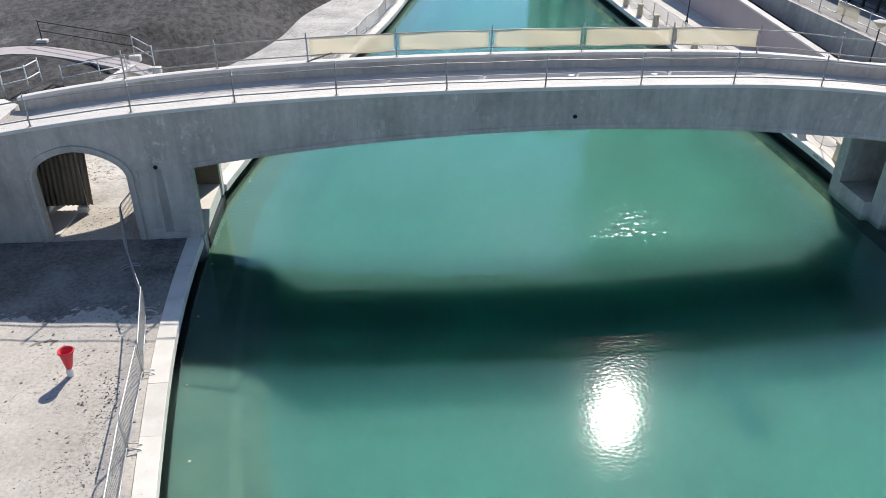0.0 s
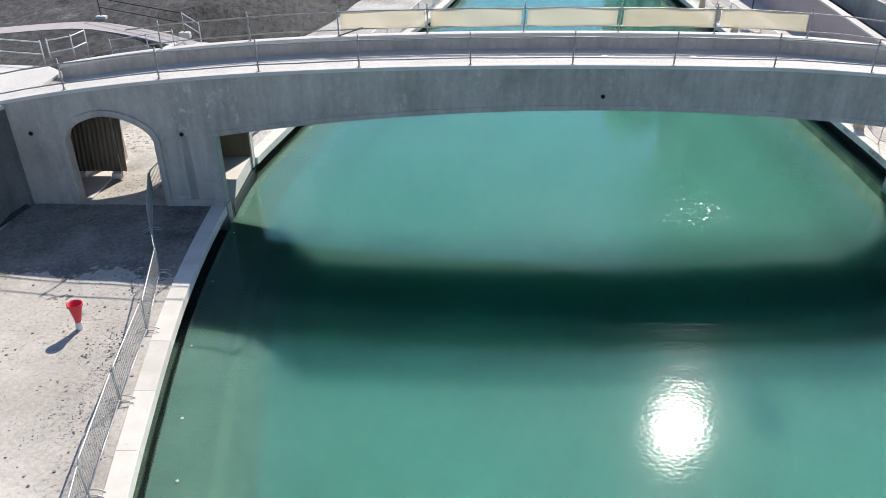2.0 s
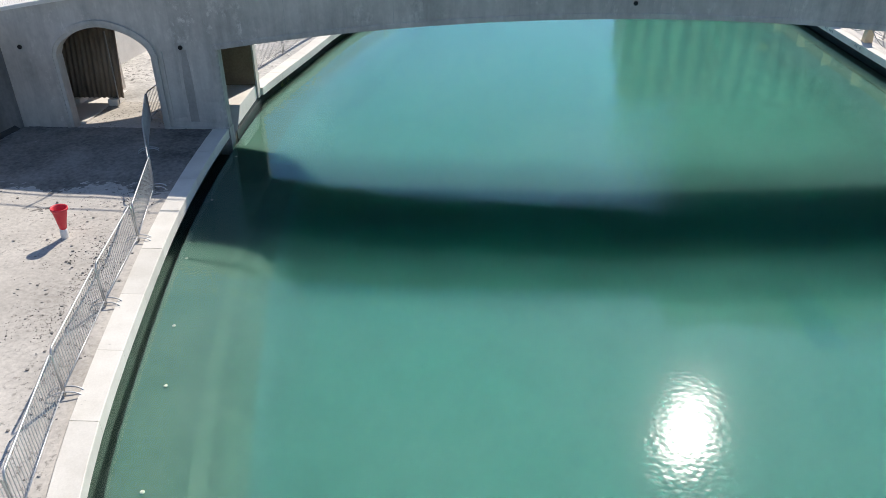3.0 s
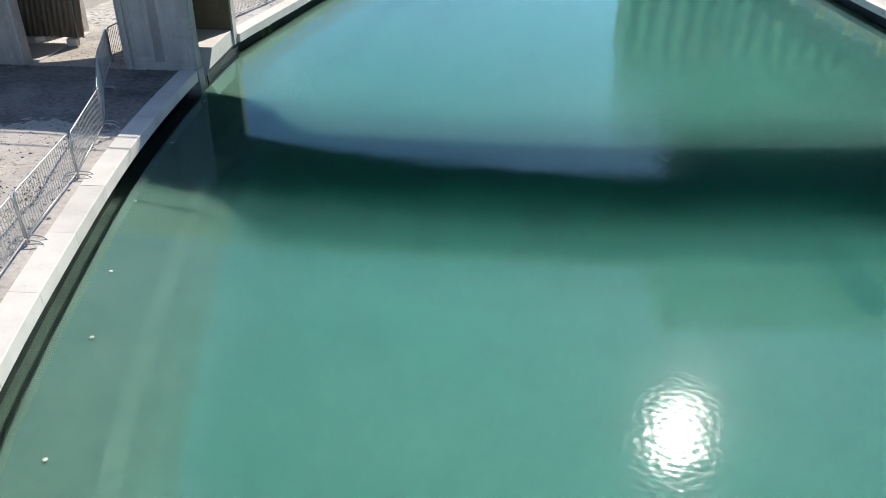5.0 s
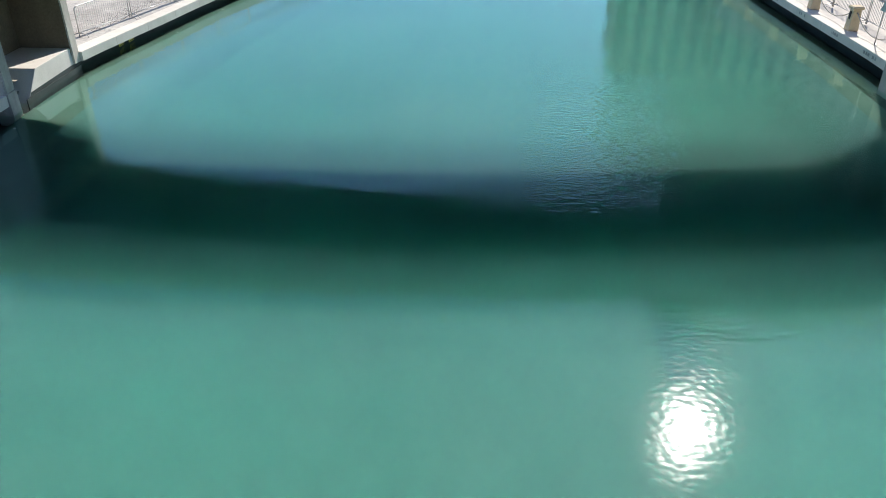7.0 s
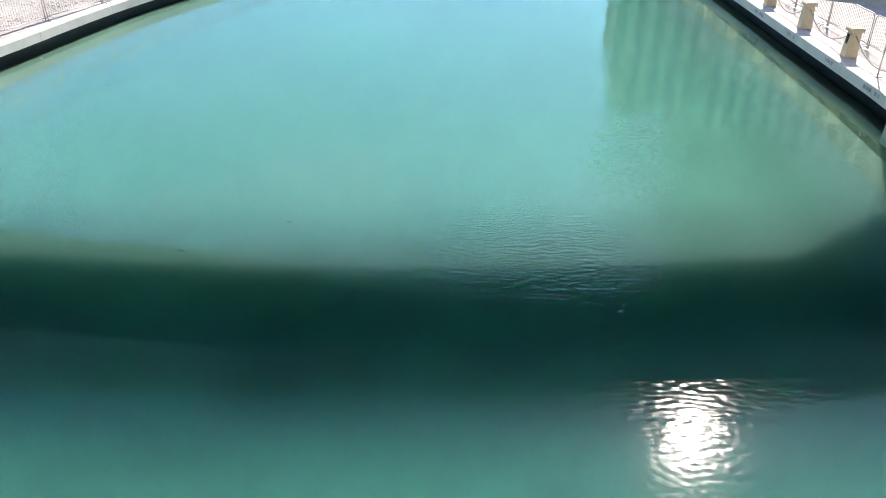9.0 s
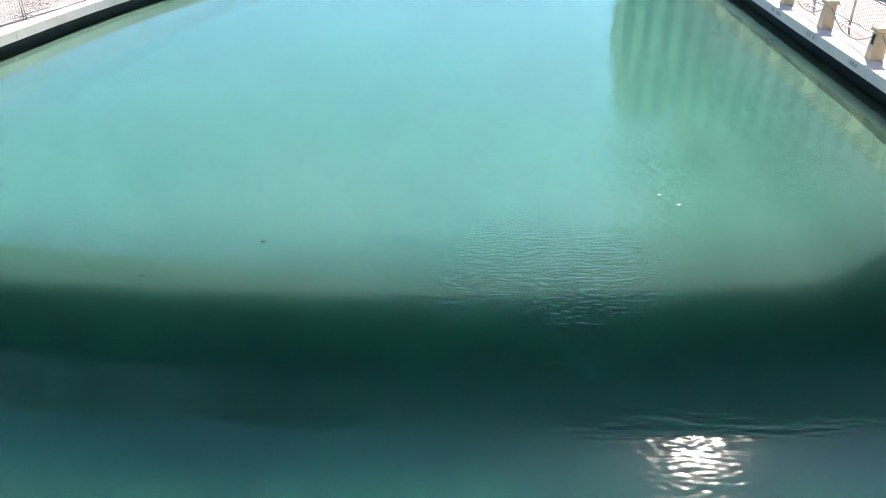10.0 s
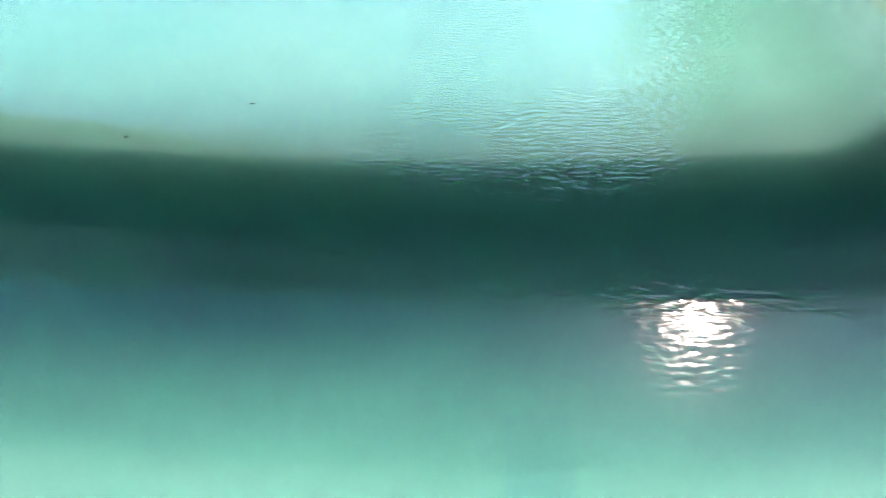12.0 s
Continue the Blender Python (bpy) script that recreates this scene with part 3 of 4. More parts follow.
for x0, x1, z0, z1 in ((-9.98, -9.9, 0.85, 3.35), (-8.18, -8.04, 0.85, 3.42), (-9.98, -8.04, 0.62, 0.86)):
    box(bm, x0, x1, DECK_Y0 - 0.04, DECK_Y0 + 0.02, z0, z1, 0.01)
placed("pier_border", bm, CONCRETE, bridge, "raised border round the pier panel")
bm = bmesh.new()
box(bm, -10.12, -7.96, DECK_Y0 - 0.08, DECK_Y0 + WALL + 0.02, -1.2, 0.66, 0.012)
placed("pier_plinth", bm, CONCRETE, bridge)
bm = bmesh.new()
box(bm, -10.31, -9.75, DECK_Y0 + WALL, DECK_Y1 - WALL, 0.3, 4.33)
placed("niche_back", bm, NICHE_SHADE, bridge, "back wall of the open pier niche in painted brown shade")
# added thin face carries the same painted bounce and shade
bm = bmesh.new()
box(bm, -9.76, -8.06, DECK_Y1 - WALL - 0.03, DECK_Y1 - WALL + 0.01, 0.6, 3.45)
placed("niche_lining", bm, NICHE_SHADE, bridge, "side wall of the niche in painted brown shade")
bm = bmesh.new()
box(bm, -9.8, -8.05, 26.39, DECK_Y1 + 0.1, 0.6, 4.0)
placed("rear_fin", bm, PALE, bridge, "pale rear fin of the pier")
profile = [(22.95, -1.4), (23.0, 0.0), (23.82, 0.85), (26.12, 0.85), (26.12, -1.4)]
bm = bmesh.new()
loft(bm, [[(x, y, z) for y, z in profile] for x in (-10.0, -8.07)])
bmesh.ops.bevel(bm, geom=[e for e in bm.edges], offset=0.012, segments=1, affect="EDGES")
placed("niche_ledge", bm, PALE, bridge, "pale flat-topped ledge of the pier above the water")
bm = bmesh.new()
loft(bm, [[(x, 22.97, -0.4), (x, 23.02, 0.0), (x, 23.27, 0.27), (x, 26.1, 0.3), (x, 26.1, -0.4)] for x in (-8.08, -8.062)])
placed("wet_band", bm, ALGAE_SHADE, bridge, "dark wet band at the waterline")
# the same on the far side of the canal
bm = bmesh.new()
box(bm, XR, X1, DECK_Y0, DECK_Y0 + 0.9, -1.2, 4.0)
placed("pier", bm, CONCRETE, bridge)
bm = bmesh.new()
box(bm, 18.62, 21.0, 24.9, 25.5, -1.2, 4.0)
placed("rear_fin", bm, CONCRETE, bridge)
bm = bmesh.new()
box(bm, 20.6, 21.0, 22.9, 24.9, 0.3, 4.0)
placed("niche_back", bm, CONCRETE, bridge)
bm = bmesh.new()
box(bm, 18.6, 20.6, 22.9, 24.9, -1.4, 0.65, 0.01)
placed("niche_ledge", bm, CONCRETE, bridge)
for x, z in ((-9.24, 3.49), (5.8, 5.02), (-14.75, 3.48)):
    bm = bmesh.new()
    tube(bm, [(x, DECK_Y0 - 0.03, z), (x, DECK_Y0 + 0.05, z)], 0.075, 12)
    placed("drain_hole", bm, VOID, bridge, "small dark round drain outlet")
# dark runs and repaired patches on the pier
bm = bmesh.new()
edge = [(-9.17 + 0.10 + 0.05 * min(1, 3.4 - z) + 0.03 * noise.noise((z * 3, 1, 0)), z) for z in spread(0.75, 3.42, 0.08)]
edge += [(-9.17 - 0.09 - 0.06 * min(1, 3.4 - z) + 0.03 * noise.noise((z * 3, 5, 0)), z) for z in spread(3.42, 0.75, 0.08)]
loft(bm, [[(x, DECK_Y0 - 0.003, z) for x, z in edge], [(x, DECK_Y0 + 0.01, z) for x, z in edge]])
placed("drain_stain", bm, DAMP, bridge, "dark damp run below the drain outlet")
for x0, x1, z0, z1 in ((-9.86, -9.42, 1.0, 3.2), (-8.95, -8.3, 2.05, 3.3), (-8.9, -8.25, 0.95, 1.6)):
    bm = bmesh.new()
    box(bm, x0, x1, DECK_Y0 - 0.004, DECK_Y0 + 0.01, z0, z1)
    bmesh.ops.subdivide_edges(bm, edges=bm.edges, cuts=4, use_grid_fill=True)
    for v in bm.verts:
        v.co.x += 0.05 * noise.noise((v.co.x * 3, v.co.z * 3, 1))
        v.co.z += 0.07 * noise.noise((v.co.x * 3, v.co.z * 3, 5))
    placed("repair_patch", bm, REPAIR, bridge, "paler trowelled repair patch")
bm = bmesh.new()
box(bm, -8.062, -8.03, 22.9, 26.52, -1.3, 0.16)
placed("waterline_band", bm, ALGAE_SHADE, bridge, "dark wet band at the waterline")
bm = bmesh.new()
prism(bm, [(-30, DECK_Y0), (X0 - 0.02, DECK_Y0), (X0 - 0.02, 26.5), (-16.3, 27.2), (-18.4, 27.4), (-30, 26.6)], 2.4, 4.36)
structure("terrace", bm, PALE, "pale concrete landing at the end of the footbridge", "landing")


# ---- guard rails of scaffold tube with netting ----
def guard_rail(posts, y, label, xa, xb, posts_up=1.12):
    g = thing("guard_rail", (posts[0], y, crown(posts[0])), label, "guard rail", "guard rails on the footbridge")
    for x in posts:
        lean = random.uniform(-0.03, 0.03)
        bm = bmesh.new()
        tube(bm, [(x, y, crown(x) - 0.01), (x + lean, y, crown(x) + posts_up)], 0.028, 10)
        p = placed("post", bm, DULL, g, smooth=True)
        bm = bmesh.new()
        box(bm, x - 0.07, x + 0.07, y - 0.07, y + 0.07, crown(x) - 0.005, crown(x) + 0.012)
        part("base_plate", bm, DULL, p)
        for h in (0.24, 0.92):
            bm = bmesh.new()
            box(bm, x - 0.045 + lean * h, x + 0.045 + lean * h, y - 0.05, y + 0.05, crown(x) + h - 0.035, crown(x) + h + 0.035, 0.012)
            part("clamp", bm, DULL, p)
    for h, name in ((0.92, "top_rail"), (0.24, "lower_rail")):
        bm = bmesh.new()
        tube(bm, [(x, y - 0.045, crown(x) + h + 0.012 * math.sin(x * 1.7)) for x in spread(xa, xb, 1.2)], 0.024, 8)
        placed(name, bm, DULL, g, smooth=True)
    bm = bmesh.new()
    step, rise = 0.085, 0.92
    x = xa
    while x < xb - rise:
        tube(bm, [(x, y + 0.035, crown(x) + 0.03), (x + rise * 0.6, y + 0.035, crown(x + rise * 0.6) + 0.95)], 0.0017, 3)
        tube(bm, [(x + rise * 0.6, y + 0.038, crown(x + rise * 0.6) + 0.03), (x, y + 0.038, crown(x) + 0.95)], 0.0017, 3)
        x += step
    tagged(placed("netting", bm, DULL, g, "fine wire netting"), kind="stuff")
    return g


NEAR = [-15.9, -13.15, -9.7, -6.17, -2.67, 1.17, 4.66, 8.1, 11.52, 14.85, 18.1, 21.3, 24.5, 27.7]
FAR = [-11.12, -7.5, -3.96, -0.46, 3.3, 6.99, 10.72, 14.35, 17.95, 21.5, 25.1, 28.7]
guard_rail(NEAR, DECK_Y0 + 0.1, "galvanised scaffold-tube guard rail with wire netting on the parapet", -15.7, 29)
guard_rail(FAR, 26.36, "galvanised scaffold-tube guard rail hung with cream cloth screens", -12.4, 29)

for i, (a, b) in enumerate(zip(FAR[2:6], FAR[3:7])):
    bm = bmesh.new()
    rows = []
    for u in spread(0.03, 0.97, 0.06):
        x = a + (b - a) * u
        pull = 0.05 * (math.exp(-u * 22) + math.exp(-(1 - u) * 22))
        low = 0.25 - 0.03 * math.sin(u * math.pi) + (0.10 * max(0, 0.25 - u) * 4 * -1 if i == 0 else 0)
        rows.append([(x, 26.295 + 0.03 * math.sin(v * 3 + u * 7 + i), crown(x) + (low + pull) + (0.92 - low - pull * 1.4) * v) for v in (0, 0.2, 0.4, 0.6, 0.8, 1)])
    loft(bm, rows, closed=False)
    part_ob = part("cloth_screen", bm, CLOTH, None, smooth=True)
    solid = part_ob.modifiers.new("thickness", "SOLIDIFY")
    solid.thickness = 0.003
    tagged(part_ob, "sun-faded cream cloth screen tied to the guard rail" if i else "cream cloth screen with a torn lower corner on the rail", "screen", "cloth screens on the guard rail")
bm = bmesh.new()
loft(bm, [[(x, 26.295 + 0.02 * math.sin(x * 3 + v * 4), crown(x) + 0.24 + 0.68 * v) for v in (0, 0.25, 0.5, 0.75, 1)] for x in spread(10.85, 14.2, 0.2)], closed=False)
last = part("cloth_screen", bm, CLOTH, None, smooth=True)
last.modifiers.new("thickness", "SOLIDIFY").thickness = 0.003
tagged(last, "sun-faded cream cloth screen tied to the guard rail", "screen", "cloth screens on the guard rail")


def bucket(x, y):
    b = thing("bucket", (x, y, crown(x) - 0.62), "small white plastic bucket on the walkway of the footbridge", "bucket", "buckets on the footbridge")
    bm = bmesh.new()
    lathe(bm, [(0.09, 0), (0.10, 0.015), (0.115, 0.13), (0.125, 0.14), (0.125, 0.155), (0.11, 0.155), (0.09, 0.03)], 20)
    shell = part("body", bm, WHITE, b, smooth=True)
    bm = bmesh.new()
    tube(bm, [(0.12 * math.cos(t), 0.05, 0.14 - 0.08 * math.sin(t)) for t in spread(0, math.pi, 0.4)], 0.006, 5)
    part("handle", bm, DULL, shell)
    bm = bmesh.new()
    lathe(bm, [(0.108, 0.142), (0.108, 0.15)], 20)
    part("lid", bm, WHITE, b)


for x in (6.25, 9.55):
    bucket(x, 24.75)


# ---- barriers ----
def barrier(length, group, label):
    """One crowd barrier along its own x, feet on the ground."""
    b = thing("crowd_barrier", (0, 0, 0), label, "barrier", group)
    r, c, z0, z1 = 0.021, 0.14, 0.17, 1.1
    x0, x1 = 0.04, length - 0.04
    corner = lambda cx, cz, s: [(cx + c * math.cos(t), 0, cz + c * math.sin(t)) for t in spread(s, s + math.pi / 2, 0.3)]
    ring = corner(x1 - c, z1 - c, 0) + corner(x0 + c, z1 - c, math.pi / 2) + corner(x0 + 0.02, z0 + 0.02, math.pi)[:1]
    bm = bmesh.new()
    tube(bm, [(x1, 0, 0.03), *ring[:-1], (x0, 0, 0.03)], r, 8)
    part("frame", bm, TUBE, b, smooth=True)
    bm = bmesh.new()
    tube(bm, [(x0, 0, z0), (x1, 0, z0)], 0.017, 8)
    part("bottom_rail", bm, TUBE, b, smooth=True)
    n = round(length / 0.115)
    for i in range(1, n):
        bm = bmesh.new()
        x = x0 + (x1 - x0) * i / n
        tube(bm, [(x, 0, z0), (x, 0, z1 - 0.01)], 0.0075, 5)
        part("bar", bm, TUBE, b)
    for x in (x0 + 0.06, x1 - 0.06):
        bm = bmesh.new()
        tube(bm, [(x + 0.05 * math.sin(t), -0.33 * math.cos(t), 0.012 + 0.12 * math.sin(t)) for t in spread(0, math.pi, 0.25)], 0.016, 6)
        part("foot", bm, TUBE, b, smooth=True)
    return b


def barrier_line(points, z, group, label):
    made = {}
    for (xa, ya), (xb, yb) in zip(points, points[1:]):
        length = round(math.hypot(xb - xa, yb - ya), 1)
        m = Matrix.Translation((xa, ya, z)) @ Matrix.Rotation(math.atan2(yb - ya, xb - xa), 4, "Z") @ Matrix.Rotation(radians(random.uniform(-1.5, 1.5)), 4, "X")
        if length in made:
            copy_thing(made[length], m)
        else:
            made[length] = barrier(length, group, label)
            made[length].matrix_basis = m


west = [(-5.3, -0.9), (-5.95, 2.0), (-6.57, 5.01), (-7.29, 8.0), (-7.78, 11.06), (-8.16, 14.0), (-8.87, 17.1), (-10.12, 19.9), (-11.08, 22.7), (-10.9, 25.0)]
barrier_line(west, WALK_Z, "barriers along the canal walk", "galvanised steel crowd barrier standing along the canal edge")
beyond = [(-9.6, 26.9), (-8.85, 28.4), (-8.1, 31.35), (-7.35, 34.3), (-6.55, 37.1)]
y = 37.1
while y < 70:
    y += 2.9
    beyond.append((bank_l(y) - 0.75 - 0.1 * math.sin(y), y))
barrier_line(beyond[1:], WALK_Z, "barriers along the canal walk", "galvanised steel crowd barrier standing along the canal edge")
east = [(bank_r(y) + 1.5 + 0.1 * math.sin(y * 2), y) for y in spread(25.6, 78, 2.9)]
barrier_line(east, TOP, "barriers along the paved quay", "galvanised steel crowd barrier on the pale paved quay")

# ---- traffic cone, upside down ----
cone = thing("traffic_cone", (-10.23, 14.18, WALK_Z), "red traffic cone standing upside down on its white tip", "traffic cone")
cone.matrix_basis = Matrix.Translation((-10.23, 14.18, WALK_Z)) @ Matrix.Rotation(radians(4), 4, "Y")
bm = bmesh.new()
lathe(bm, [(0.07, 0.27), (0.085, 0.28), (0.185, 0.80), (0.19, 0.82), (0.215, 0.84), (0.22, 0.90), (0.205, 0.91), (0.175, 0.88), (0.07, 0.30)], 28)
part("cone_body", bm, RED, cone, "faded red plastic", True)
bm = bmesh.new()
lathe(bm, [(0.085, 0.0), (0.095, 0.02), (0.098, 0.25), (0.088, 0.275)], 24)
part("tip_sleeve", bm, WHITE, cone, "white reflective sleeve", True)

bm = bmesh.new()
loft(bm, [[(-15.4, y, WALK_Z - 0.1), (-13.4 + 0.03 * (y - 22.1), y, WALK_Z - 0.1), (-13.4 + 0.03 * (y - 22.1), y, WALK_Z + 0.06), (-15.4, y, WALK_Z + 0.06)] for y in spread(22.42, 26.05, 0.6)])
structure("passage_slab", bm, PALE, "pale concrete floor slab in the passage", "floor")

# ---- stack of corrugated sheets under the bridge ----
sheets = thing("sheet_stack", (-14.2, 24.6, WALK_Z), "stack of brown corrugated sheets leaning in the passage", "sheet stack")
for k in range(3):
    bm = bmesh.new()
    rows = []
    for x in spread(-15.3 + 0.1 * k, -12.75 - 0.1 * k, 0.03):
        dy = 0.035 * math.sin(x * math.tau / 0.19)
        rows.append([(x, 24.5 + 0.09 * k + dy, 0.84), (x, 24.51 + 0.09 * k + dy, 0.84), (x + 0.05, 24.86 + 0.09 * k + dy, 3.5 - 0.08 * k), (x + 0.05, 24.85 + 0.09 * k + dy, 3.5 - 0.08 * k)])
    loft(bm, rows)
    placed("sheet", bm, BROWN, sheets, smooth=True)
bm = bmesh.new()
tube(bm, [(-12.95, 24.42, 0.62), (-13.1, 24.8, 3.3)], 0.025, 8)
placed("pole", bm, DULL, sheets)
for x in (-14.6, -13.15):
    bm = bmesh.new()
    box(bm, x - 0.2, x + 0.2, 24.3, 24.95, WALK_Z - 0.02, 0.84, 0.05)
    bmesh.ops.subdivide_edges(bm, edges=bm.edges, cuts=1)
    for v in bm.verts:
        v.co += Vector((noise.noise(v.co * 4), noise.noise(v.co * 4 + Vector((9, 0, 0))), 0)) * 0.03
    tagged(part("support_block", bm, PALE, None), "rough pale concrete block carrying the stacked sheets", "block", "blocks in the passage")

# ---- rails and blocks on the upper ground ----
UP = 2.78


def handrail(points, z, name, mat, label, category="handrail"):
    h = thing(name, (points[0][0], points[0][1], z), label, category)
    for x, y in points:
        bm = bmesh.new()
        tube(bm, [(x, y, z - 0.02), (x, y, z + 1.1)], 0.03, 8)
        placed("post", bm, mat, h, smooth=True)
    for k in (0.5, 1.02):
        bm = bmesh.new()
        tube(bm, [(x, y, z + k) for x, y in points], 0.028, 8)
        placed("rail", bm, mat, h, smooth=True)
    return h


handrail([(-24, 28.0), (-19.0, 28.25), (-16.75, 27.75)], 4.2, "handrail", WHITE_TUBE, "white tubular handrail beside the landing")
handrail([(-16.6, 28.0), (-15.9, 28.7), (-15.75, 29.7)], 4.2, "handrail", WHITE_TUBE, "white tubular handrail turning beside the landing")
handrail([(-16.4, 33.3), (-15.0, 34.4), (-13.9, 35.1)], 2.78, "handrail", WHITE_TUBE, "white tubular handrail at the end of the path")
BLOCKS = [(-20.5, 41.7), (-14.35, 38.1), (-12.75, 35.9)]
for x, y in BLOCKS:
    bm = bmesh.new()
    box(bm, x - 0.3, x + 0.3, y - 0.2, y + 0.2, UP - 0.15, UP + 0.2, 0.05)
    tagged(part("ballast_block", bm, PALE, None), "chipped pale concrete ballast block holding a rail post", "block", "ballast blocks on the upper ground")
for (a, b), mat, label in (((BLOCKS[0], BLOCKS[1]), DARK, "black two-bar rail between concrete ballast blocks"), ((BLOCKS[1], BLOCKS[2]), WHITE_TUBE, "white two-bar rail between concrete ballast blocks")):
    handrail([a, b], UP + 0.2, "block_rail", mat, label, "rail")
path_line = curve([(-60, 34.0), (-30, 36.8), (-25, 38.8), (-22.5, 39.8), (-20.7, 40.1), (-18.3, 39.2), (-14.4, 36.8), (-12.6, 35.4)])
bm = bmesh.new()
loft(bm, [[(x, path_line(x) - 0.8, UP - 0.1), (x, path_line(x) + 0.8, UP - 0.1), (x, path_line(x) + 0.8, UP + 0.05), (x, path_line(x) - 0.8, UP + 0.05)] for x in spread(-60, -12.8, 1.2)])
structure("upper_path", bm, PINK_PATH, "curving pink paved path across dark ground", "path")

# ---- east bank: paved quay, walls, terrace ----
bm = bmesh.new()
loft(bm, [[(bank_r(y) + 0.5, y, 0.2), (24.3, y, 0.2), (24.3, y, TOP - 0.012), (bank_r(y) + 0.5, y, TOP - 0.012)] for y in spread(-60, 100, 4)])
structure("pavement_east", bm, PAVING, "pale paved quay along the canal", "pavement")


def ramp_top(y):
    return 2.2 + 0.05 * max(0, y - 33)


bm = bmesh.new()
loft(bm, [[(24.1, y, 0.3), (24.45, y, 0.3), (24.45, y, ramp_top(y)), (24.1, y, ramp_top(y))] for y in spread(27, 100, 3)])
structure("wall_pink", bm, PINK_WALL, "pinkish rendered ramp wall behind the quay", "wall")
bm = bmesh.new()
loft(bm, [[(24.02, y, ramp_top(y)), (24.53, y, ramp_top(y)), (24.53, y, ramp_top(y) + 0.1), (24.02, y, ramp_top(y) + 0.1)] for y in spread(27, 100, 3)])
structure("wall_pink_coping", bm, PALE, "white coping on the pink ramp wall", "coping")
bm = bmesh.new()
loft(bm, [[(24.4, y, ramp_top(y) - 0.4), (26.1, y, ramp_top(y) - 0.6)] for y in spread(27, 100, 3)], closed=False)
structure("ground_strip", bm, SOIL, "dark soil strip between two walls", "ground")
bm = bmesh.new()
loft(bm, [[(26, y, 0.5), (26.4, y, 0.5), (26.4, y, 3.65), (26, y, 3.65)] for y in spread(27, 100, 5)])
structure("wall_terrace", bm, CONCRETE, "grey concrete wall below the raised road", "wall")
bm = bmesh.new()
box(bm, 26.38, 900, -60, 160, 0.4, 3.6)
structure("road_terrace", bm, ROAD, "raised pale road behind the quay", "road")
bm = bmesh.new()
box(bm, 24.3, 26.4, -60, 27, 0.2, 3.6)
structure("ground_east", bm, PAVING, "raised pale ground beside the footbridge", "ground")
fence = thing("roadside_fence", (26.7, 30, 3.6), "galvanised tube fence on the raised road", "fence")
fy = spread(30, 78, 2.6)
for y in fy:
    bm = bmesh.new()
    tube(bm, [(26.7, y, 3.58), (26.7, y, 4.75)], 0.03, 8)
    placed("post", bm, TUBE, fence, smooth=True)
for h in (0.3, 1.05):
    bm = bmesh.new()
    tube(bm, [(26.7, y, 3.6 + h) for y in fy], 0.025, 6)
    placed("rail", bm, TUBE, fence, smooth=True)
for ya, yb in ((39.0, 41.4), (33.6, 36.0)):
    bm = bmesh.new()
    loft(bm, [[(26.66 + 0.02 * math.sin(y * 5), y, 3.9), (26.66 + 0.03 * math.sin(y * 4), y, 4.25), (26.66, y, 4.62)] for y in spread(ya, yb, 0.2)], closed=False)
    ob = part("cloth_screen", bm, CLOTH, None, smooth=True)
    ob.modifiers.new("thickness", "SOLIDIFY").thickness = 0.003
    tagged(ob, "cream cloth screen hung on the roadside fence", "screen", "cloth screens on the roadside fence")


def lamp(x, y, z, h, label):
    p = thing("street_lamp", (x, y, z), label, "street lamp", "street lamps")
    bm = bmesh.new()
    lathe(bm, [(0.11, 0), (0.11, 0.08), (0.06, 0.3), (0.045, 0.5), (0.035, h - 0.45)], 12)
    part("pole", bm, DARK, p, smooth=True)
    bm = bmesh.new()
    lathe(bm, [(0.05, h - 0.40), (0.12, h - 0.36), (0.36, h - 0.12), (0.38, h - 0.08)], 12)
    head = part("lantern", bm, CREAM, p, "cream glazed lantern")
    bm = bmesh.new()
    lathe(bm, [(0.40, h - 0.08), (0.40, h - 0.05), (0.2, h + 0.02), (0.02, h + 0.05)], 12)
    part("hood", bm, PALE, head, "pale hood")


lamp(25.5, 35.2, 1.75, 3.2, "dark street lamp with cream lantern above the ramp wall")
lamp(22.0, 52.6, TOP, 4.2, "dark street lamp on the paved quay")
rail = thing("ornamental_railing", (30, 44, 3.6), "dark ornamental iron railing with thick posts and scrolls", "railing")
posts = spread(33, 63, 1.55)
for y in posts:
    bm = bmesh.new()
    box(bm, 29.92, 30.08, y - 0.08, y + 0.08, 3.58, 5.2, 0.01)
    placed("post", bm, DARK, rail)
    bm = bmesh.new()
    lathe(bm, [(0.06, 5.2), (0.11, 5.24), (0.09, 5.32), (0.02, 5.38)], 8, (30, y, 0))
    placed("finial", bm, DARK, rail)
for y0, y1 in zip(posts, posts[1:]):
    bm = bmesh.new()
    for z in (3.72, 4.0, 4.72, 5.0):
        box(bm, 29.98, 30.02, y0 + 0.07, y1 - 0.07, z, z + 0.045)
    placed("rail", bm, DARK, rail)
    for k in range(3):
        bm = bmesh.new()
        cy = y0 + (y1 - y0) * (k + 0.5) / 3
        tube(bm, [(30, cy + (0.21 - 0.017 * i) * math.cos(i * 0.55), 4.36 + (0.32 - 0.025 * i) * math.sin(i * 0.55)) for i in range(13)], 0.02, 5)
        placed("scroll", bm, DARK, rail)
house = thing("roadside_building", (45, 55, 3.6), "dark plum-grey building standing behind the railing", "building")
bm = bmesh.new()
box(bm, 31.4, 60, 34, 84, 3.5, 9.0)
placed("wall", bm, PLUM, house)
bm = bmesh.new()
box(bm, 31.1, 60.3, 33.7, 84.3, 9.0, 9.5, 0.05)
placed("roof", bm, DARK, house)
